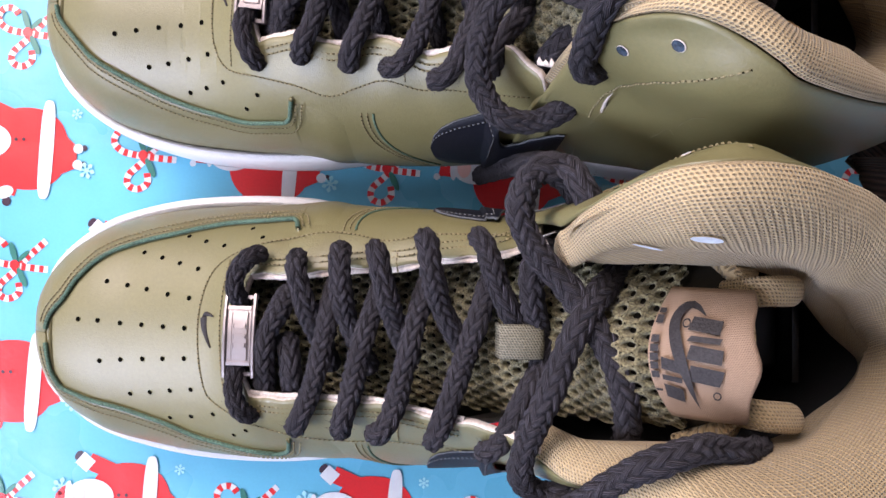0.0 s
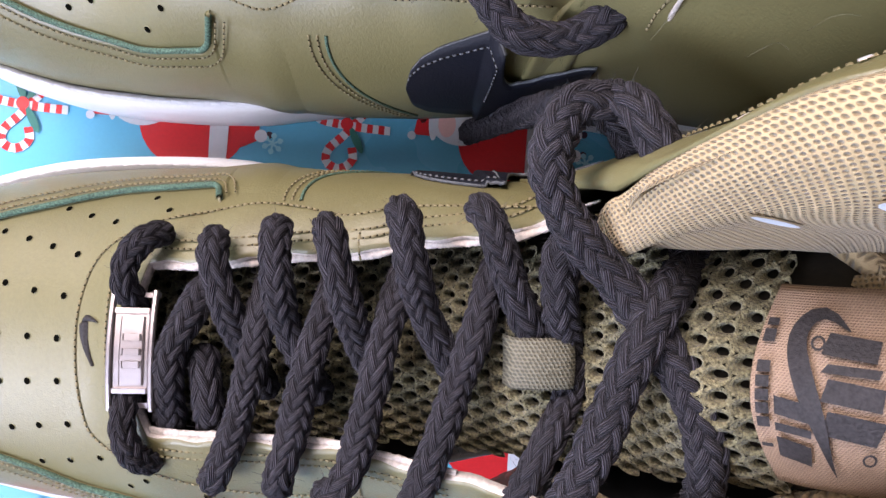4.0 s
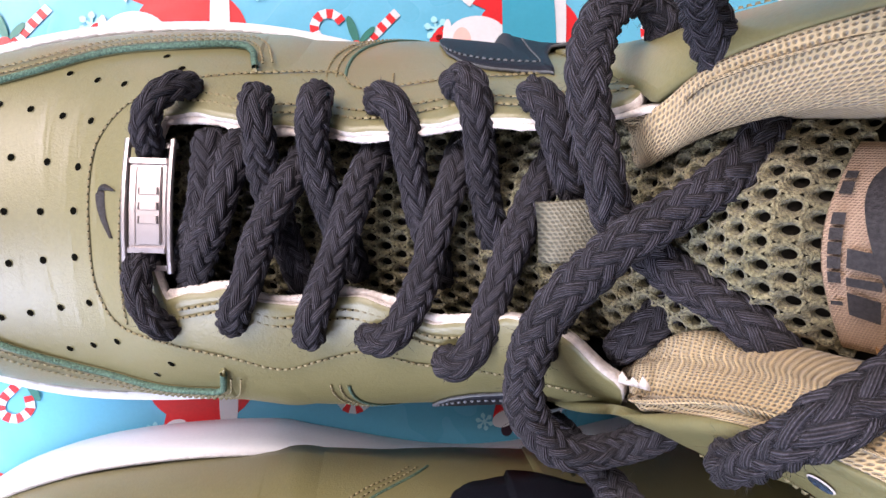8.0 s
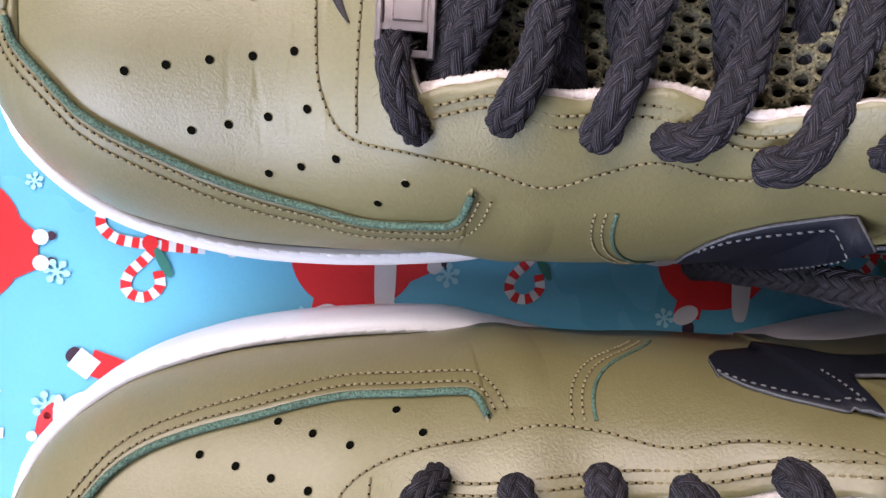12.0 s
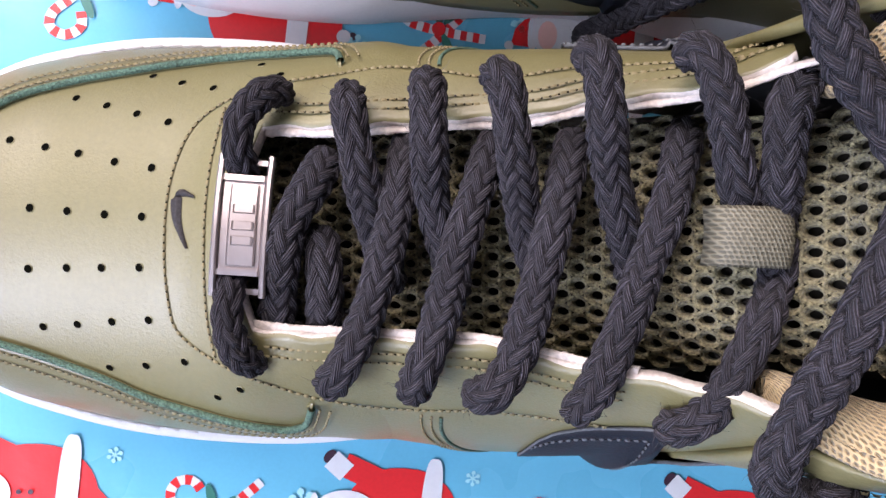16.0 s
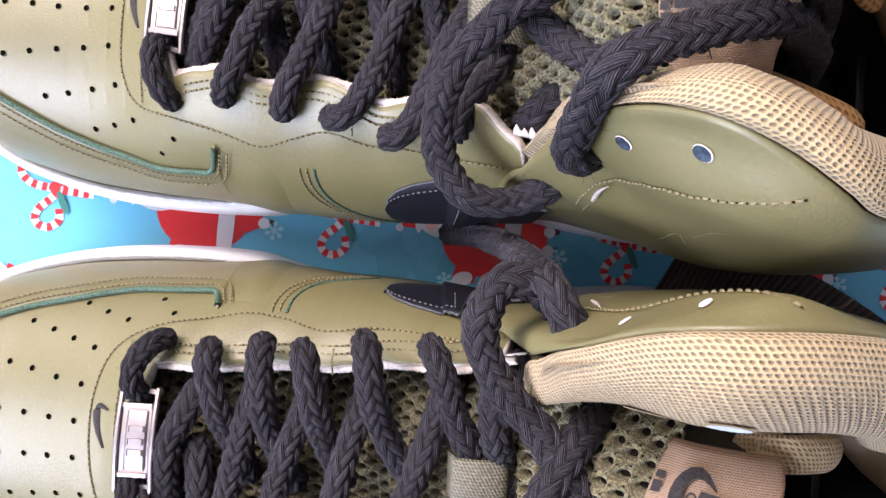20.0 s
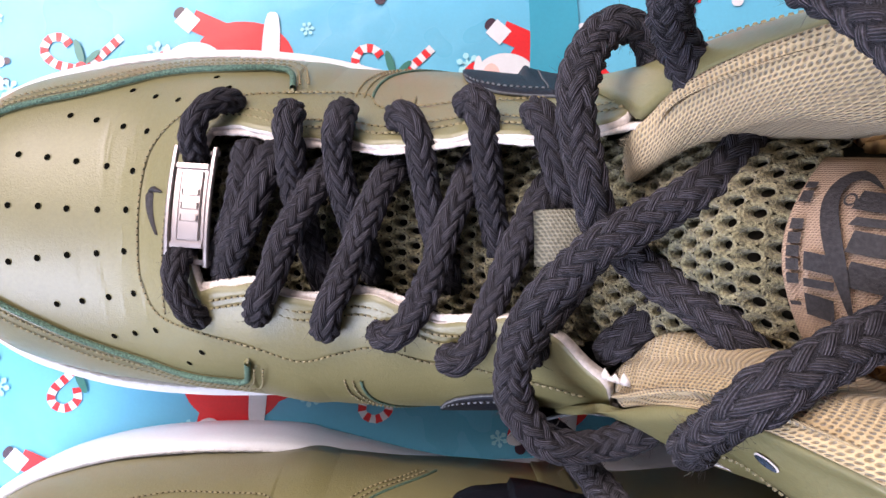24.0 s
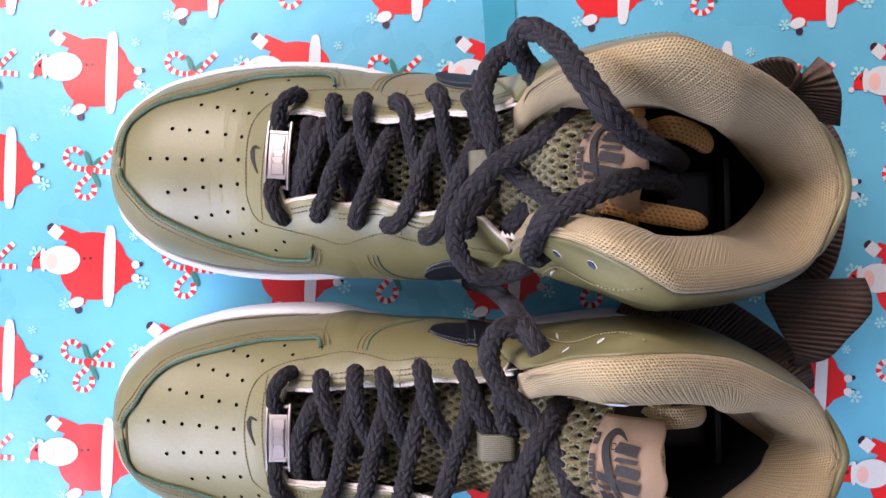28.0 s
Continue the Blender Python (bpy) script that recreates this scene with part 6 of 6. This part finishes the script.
SPEC_B = dict(
    ridge=[(0.028, -0.062, 0.116), (0.036, -0.064, 0.128), (0.049, -0.064, 0.143), (0.060, -0.066, 0.156), (0.078, -0.070, 0.164), (0.098, -0.068, 0.156), (0.120, -0.060, 0.142), (0.140, -0.050, 0.125), (0.150, -0.040, 0.115),
           (0.152, -0.032, 0.115), (0.146, -0.020, 0.120), (0.136, -0.008, 0.131), (0.118, 0.002, 0.147), (0.100, 0.0110, 0.159), (0.090, 0.0138, 0.165), (0.080, 0.0158, 0.171), (0.068, 0.0167, 0.1755), (0.058, 0.0165, 0.176), (0.050, 0.0158, 0.172), (0.044, 0.0136, 0.163), (0.038, 0.0095, 0.150), (0.0330, 0.0045, 0.130)],
    inner=[(0.031, -0.057, 0.106), (0.044, -0.056, 0.118), (0.062, -0.055, 0.124), (0.080, -0.055, 0.124), (0.096, -0.0545, 0.120), (0.112, -0.049, 0.110), (0.130, -0.045, 0.095), (0.140, -0.040, 0.085), (0.127, -0.030, 0.090), (0.108, -0.014, 0.108), (0.092, -0.008, 0.120), (0.070, -0.006, 0.124), (0.050, -0.006, 0.122), (0.036, -0.003, 0.112)],
    mark=((-0.0015, 0.13), (0.0008, -0.13)),
    spine=[(-0.078, -0.031, 0.065), (-0.066, -0.031, 0.066), (-0.045, -0.031, 0.0685), (-0.022, -0.0305, 0.0735), (0.0, -0.030, 0.082), (0.018, -0.0295, 0.095), (0.035, -0.029, 0.109), (0.050, -0.0285, 0.127), (0.062, -0.0285, 0.138), (0.080, -0.029, 0.144), (0.092, -0.030, 0.138), (0.106, -0.032, 0.122)],
    label=(0.0575, 0.0800, 0.0610), tongue=0.0285,
    corners=(([(0.076, -0.0135, 0.128), (0.084, -0.0120, 0.1345), (0.092, -0.0120, 0.1330), (0.0985, -0.0125, 0.1280)], (0.15, 1.0, 0.1), 0.0085, LINING, "padded tan mesh lining corner of the tongue"),
             ([(0.076, -0.0440, 0.127), (0.084, -0.0450, 0.1335), (0.092, -0.0460, 0.1325), (0.0990, -0.0475, 0.1275)], (-0.15, 1.0, 0.1), 0.0090, LINING, "padded tan mesh lining corner of the tongue")),
    tag=((-0.0640, -0.0158, 0.0803), (-0.0647, -0.0443, 0.0825), 0.0045),
    lacing=(
        ((-0.0511, -0.0629, 0.0782), (-0.0477, -0.0571, 0.0850), (-0.0437, -0.0478, 0.0865), (-0.0404, -0.0356, 0.0865), (-0.0381, -0.0233, 0.0850), (-0.0371, -0.0155, 0.0810), (-0.0354, -0.0087, 0.0750)),
        ((-0.0342, -0.0632, 0.0847), (-0.0326, -0.0562, 0.0910), (-0.0298, -0.0479, 0.0920), (-0.0271, -0.0350, 0.0920), (-0.0236, -0.0229, 0.0900), (-0.0209, -0.0152, 0.0860), (-0.0181, -0.0091, 0.0800)),
        ((-0.0236, -0.0603, 0.0907), (-0.0199, -0.0590, 0.0970), (-0.0157, -0.0519, 0.0980), (-0.0121, -0.0384, 0.0980), (-0.0091, -0.0258, 0.0965), (-0.0061, -0.0157, 0.0920), (-0.0037, -0.0086, 0.0860)),
        ((-0.0039, -0.0643, 0.0927), (-0.0014, -0.0581, 0.0990), (0.0027, -0.0469, 0.1010), (0.0069, -0.0344, 0.1010), (0.0111, -0.0229, 0.1000), (0.0145, -0.0129, 0.0960), (0.0184, -0.0061, 0.0890)),
        ((-0.0489, -0.0010, 0.0807), (-0.0484, -0.0074, 0.0870), (-0.0464, -0.0161, 0.0865), (-0.0442, -0.0246, 0.0830), (-0.0418, -0.0312, 0.0790), (-0.0375, -0.0430, 0.0730)),
        ((-0.0335, 0.0015, 0.0852), (-0.0335, -0.0052, 0.0915), (-0.0328, -0.0149, 0.0915), (-0.0316, -0.0231, 0.0880), (-0.0286, -0.0318, 0.0830), (-0.0244, -0.0435, 0.0760)),
        ((-0.0225, -0.0005, 0.0932), (-0.0205, -0.0020, 0.0995), (-0.0189, -0.0101, 0.1000), (-0.0164, -0.0198, 0.0965), (-0.0139, -0.0279, 0.0920), (-0.0090, -0.0389, 0.0850)),
        ((-0.0065, 0.0025, 0.0982), (-0.0047, 0.0016, 0.1045), (-0.0034, -0.0072, 0.1055), (-0.0008, -0.0175, 0.1015), (0.0036, -0.0273, 0.0960), (0.0094, -0.0380, 0.0890)),
        ((0.0098, 0.0032, 0.1042), (0.0120, 0.0018, 0.1105), (0.0146, -0.0054, 0.1120), (0.0175, -0.0135, 0.1100), (0.0212, -0.0208, 0.1060), (0.0240, -0.0265, 0.1030), (0.0256, -0.0316, 0.1020)),
        ((0.0119, -0.0647, 0.0972), (0.0145, -0.0629, 0.1035), (0.0184, -0.0587, 0.1060), (0.0217, -0.0513, 0.1080), (0.0260, -0.0435, 0.1070), (0.0300, -0.0365, 0.1035), (0.0307, -0.0304, 0.1025), (0.0308, -0.0262, 0.1020)),
    ),
    tag_laces=(
        ((-0.0610, -0.0020, 0.0745), (-0.0654, -0.0033, 0.0800), (-0.0693, -0.0084, 0.0820), (-0.0702, -0.0145, 0.0815), (-0.0696, -0.0185, 0.0775), (-0.0697, -0.0235, 0.0745)),
        ((-0.0645, -0.0593, 0.0735), (-0.0684, -0.0562, 0.0790), (-0.0705, -0.0503, 0.0815), (-0.0708, -0.0448, 0.0810), (-0.0710, -0.0399, 0.0775), (-0.0715, -0.0347, 0.0745)),
    ),
    loop=(0.0163, 0.0318, -0.0340, -0.0233, 0.1072),
    strands=[
        [(-0.0523, -0.0132, 0.0750), (-0.0557, -0.0214, 0.0790), (-0.0598, -0.0297, 0.0800), (-0.0612, -0.0389, 0.0790), (-0.0622, -0.0511, 0.0720)],
        [(-0.0547, -0.0293, 0.0740), (-0.0527, -0.0374, 0.0770), (-0.0521, -0.0445, 0.0765), (-0.0524, -0.0533, 0.0710)],
        [(0.0341, 0.0020, 0.1060), (0.0272, -0.0064, 0.1110), (0.0269, -0.0159, 0.1100), (0.0286, -0.0224, 0.1060), (0.0302, -0.0283, 0.1025), (0.0305, -0.0335, 0.1020)],
        [(0.0145, 0.0305, 0.017), (0.019, 0.0310, 0.030), (0.026, 0.0300, 0.060), (0.031, 0.0265, 0.098), (0.0345, 0.0215, 0.128), (0.0385, 0.0135, 0.134), (0.043, 0.0085, 0.127), (0.046, 0.006, 0.115)],
        [(0.056, -0.061, 0.106), (0.0530, -0.051, 0.1195), (0.0500, -0.040, 0.1270), (0.0450, -0.027, 0.1275), (0.036, -0.013, 0.1255), (0.0255, -0.001, 0.127), (0.0210, 0.010, 0.129), (0.0245, 0.0195, 0.129), (0.031, 0.0205, 0.127), (0.038, 0.015, 0.121), (0.043, 0.009, 0.113)],
        [(0.056, -0.003, 0.108), (0.049, -0.009, 0.118), (0.042, -0.015, 0.127), (0.035, -0.026, 0.130), (0.029, -0.041, 0.129), (0.0235, -0.055, 0.125), (0.0225, -0.066, 0.119), (0.029, -0.0725, 0.114), (0.036, -0.071, 0.115), (0.040, -0.066, 0.113)],
        [(0.036, -0.0720, 0.112), (0.0335, -0.0745, 0.123), (0.0370, -0.0665, 0.1385), (0.0450, -0.0570, 0.148), (0.055, -0.0510, 0.153), (0.065, -0.0495, 0.150), (0.078, -0.053, 0.142), (0.090, -0.056, 0.122)],
    ],
    torn=[((0.0305, 0.0035, 0.1165), (0.003, 0.001, 0.003), (-0.0012, -0.001, 0.0005))],
    tails=[[(0.047, 0.016, 0.115), (0.0485, 0.0155, 0.119), (0.0515, 0.0145, 0.122)], [(0.046, 0.017, 0.117), (0.0490, 0.0165, 0.121), (0.0500, 0.0180, 0.127)], [(0.080, 0.024, 0.15), (0.083, 0.025, 0.154), (0.084, 0.027, 0.156)]],
    eyelet_floor=EYELET_LIGHT,
    eyelets=[(0.0465, 0.0150, 0.1492), (0.0544, 0.0198, 0.1647)],
    lining_eyelets=[(0.0581, 0.0062, 0.1664), (0.0495, 0.0003, 0.1531)],
    cuts=[[(0.0488, 0.0155, 0.1102), (0.0482, 0.0158, 0.116), (0.0476, 0.0157, 0.123), (0.0472, 0.0154, 0.1290)]],
    rolls=((0.0100, 0.0065, 0.0080, 0.0110, 0.020, 0.060), (0.0115, 0.0070, 0.0075, 0.0115, 0.010, 0.060)),
    pins=((0.0450, 0.0147, 0.1244), (0.0480, 0.0162, 0.1390), (0.052, 0.0187, 0.1475), (0.056, 0.0208, 0.1530), (0.060, 0.0223, 0.1600), (0.065, 0.0228, 0.1700), (0.0465, 0.0150, 0.1492), (0.0544, 0.0198, 0.1647)),
    ankle_seams=[[(0.0445, 0.0160, 0.1180), (0.0450, 0.0147, 0.1244), (0.048, 0.0162, 0.1390), (0.052, 0.0187, 0.1475), (0.056, 0.0208, 0.1530), (0.060, 0.0223, 0.1600), (0.065, 0.0228, 0.1700), (0.0685, 0.0207, 0.1735)], [(0.036, -0.071, 0.118), (0.055, -0.078, 0.143), (0.085, -0.078, 0.155)]])
build_shoe("olive leather high-top sneaker, charcoal rope laces looped over its collar", A, SPEC_A)
build_shoe("olive leather high-top sneaker, charcoal lace end hanging beside it", B, SPEC_B)


# ---- the ankle straps behind the heels, and the black insert ----
strap = tagged(new("ankle_strap"), "brown grosgrain ankle strap hanging loose at the heel", "strap", "ankle straps")
ribbon("band", [(0.128, 0.116, 0.040), (0.136, 0.116, 0.075), (0.145, 0.115, 0.100), (0.153, 0.108, 0.100), (0.160, 0.098, 0.082)], [(0.75, -0.6, 0), (0.75, -0.6, 0.1), (0.7, -0.6, 0.2), (0.8, -0.5, 0.1), (0.9, -0.4, 0)], (0.018, 0.020, 0.016, 0.020, 0.024), STRAP, strap)
ribbon("band", [(0.166, 0.108, 0.050), (0.170, 0.085, 0.068), (0.170, 0.065, 0.070), (0.167, 0.040, 0.066), (0.162, 0.026, 0.050)], [(0.5, 0, 0.9), (0.7, 0, 0.7), (0.7, 0, 0.7), (0.7, 0, 0.7), (0.5, 0, 0.9)], (0.022, 0.022), STRAP, strap)
fold = tagged(new("ankle_strap"), "brown grosgrain strap end folded between the heels", "strap", "ankle straps")
ribbon("band", [(0.161, 0.031, 0.080), (0.1605, 0.024, 0.086), (0.159, 0.012, 0.086), (0.1575, -0.001, 0.082), (0.154, -0.008, 0.066)], [(1, 0.1, 0), (1, -0.05, 0), (1, -0.1, 0), (0.9, 0, 0.2), (0.6, 0, 0.3)], (0.042, 0.044, 0.024, 0.006, 0.010), STRAP, fold)
ribbon("band", [(0.096, 0.022, 0.020), (0.120, 0.018, 0.042), (0.138, 0.006, 0.060), (0.150, -0.008, 0.075), (0.156, -0.022, 0.066)], [(0.4, 0.6, -0.5), (0.45, 0.65, -0.5), (0.6, 0.6, -0.4), (0.8, 0.5, -0.3), (1, 0.1, -0.2)], (0.024, 0.024), STRAP, fold)
for q, w in (((0.113, 0.068, 0.075), 0.012), ((0.108, -0.030, 0.072), 0.012)):
    ins = tagged(new("shoe_insert"), "black glossy plastic insert inside the sneaker", "shoe insert", "shoe inserts")
    part("block", box_bm(q[0] - 0.012, q[1] - w, 0.04, q[0] + 0.010, q[1] + w, q[2], 0.003, 3), BLACK_PLASTIC, ins)
    part("rib", box_bm(q[0] + 0.010, q[1] - w * 1.3, 0.04, q[0] + 0.0125, q[1] + w * 1.3, q[2] + 0.010, 0.0008), BLACK_PLASTIC, ins)
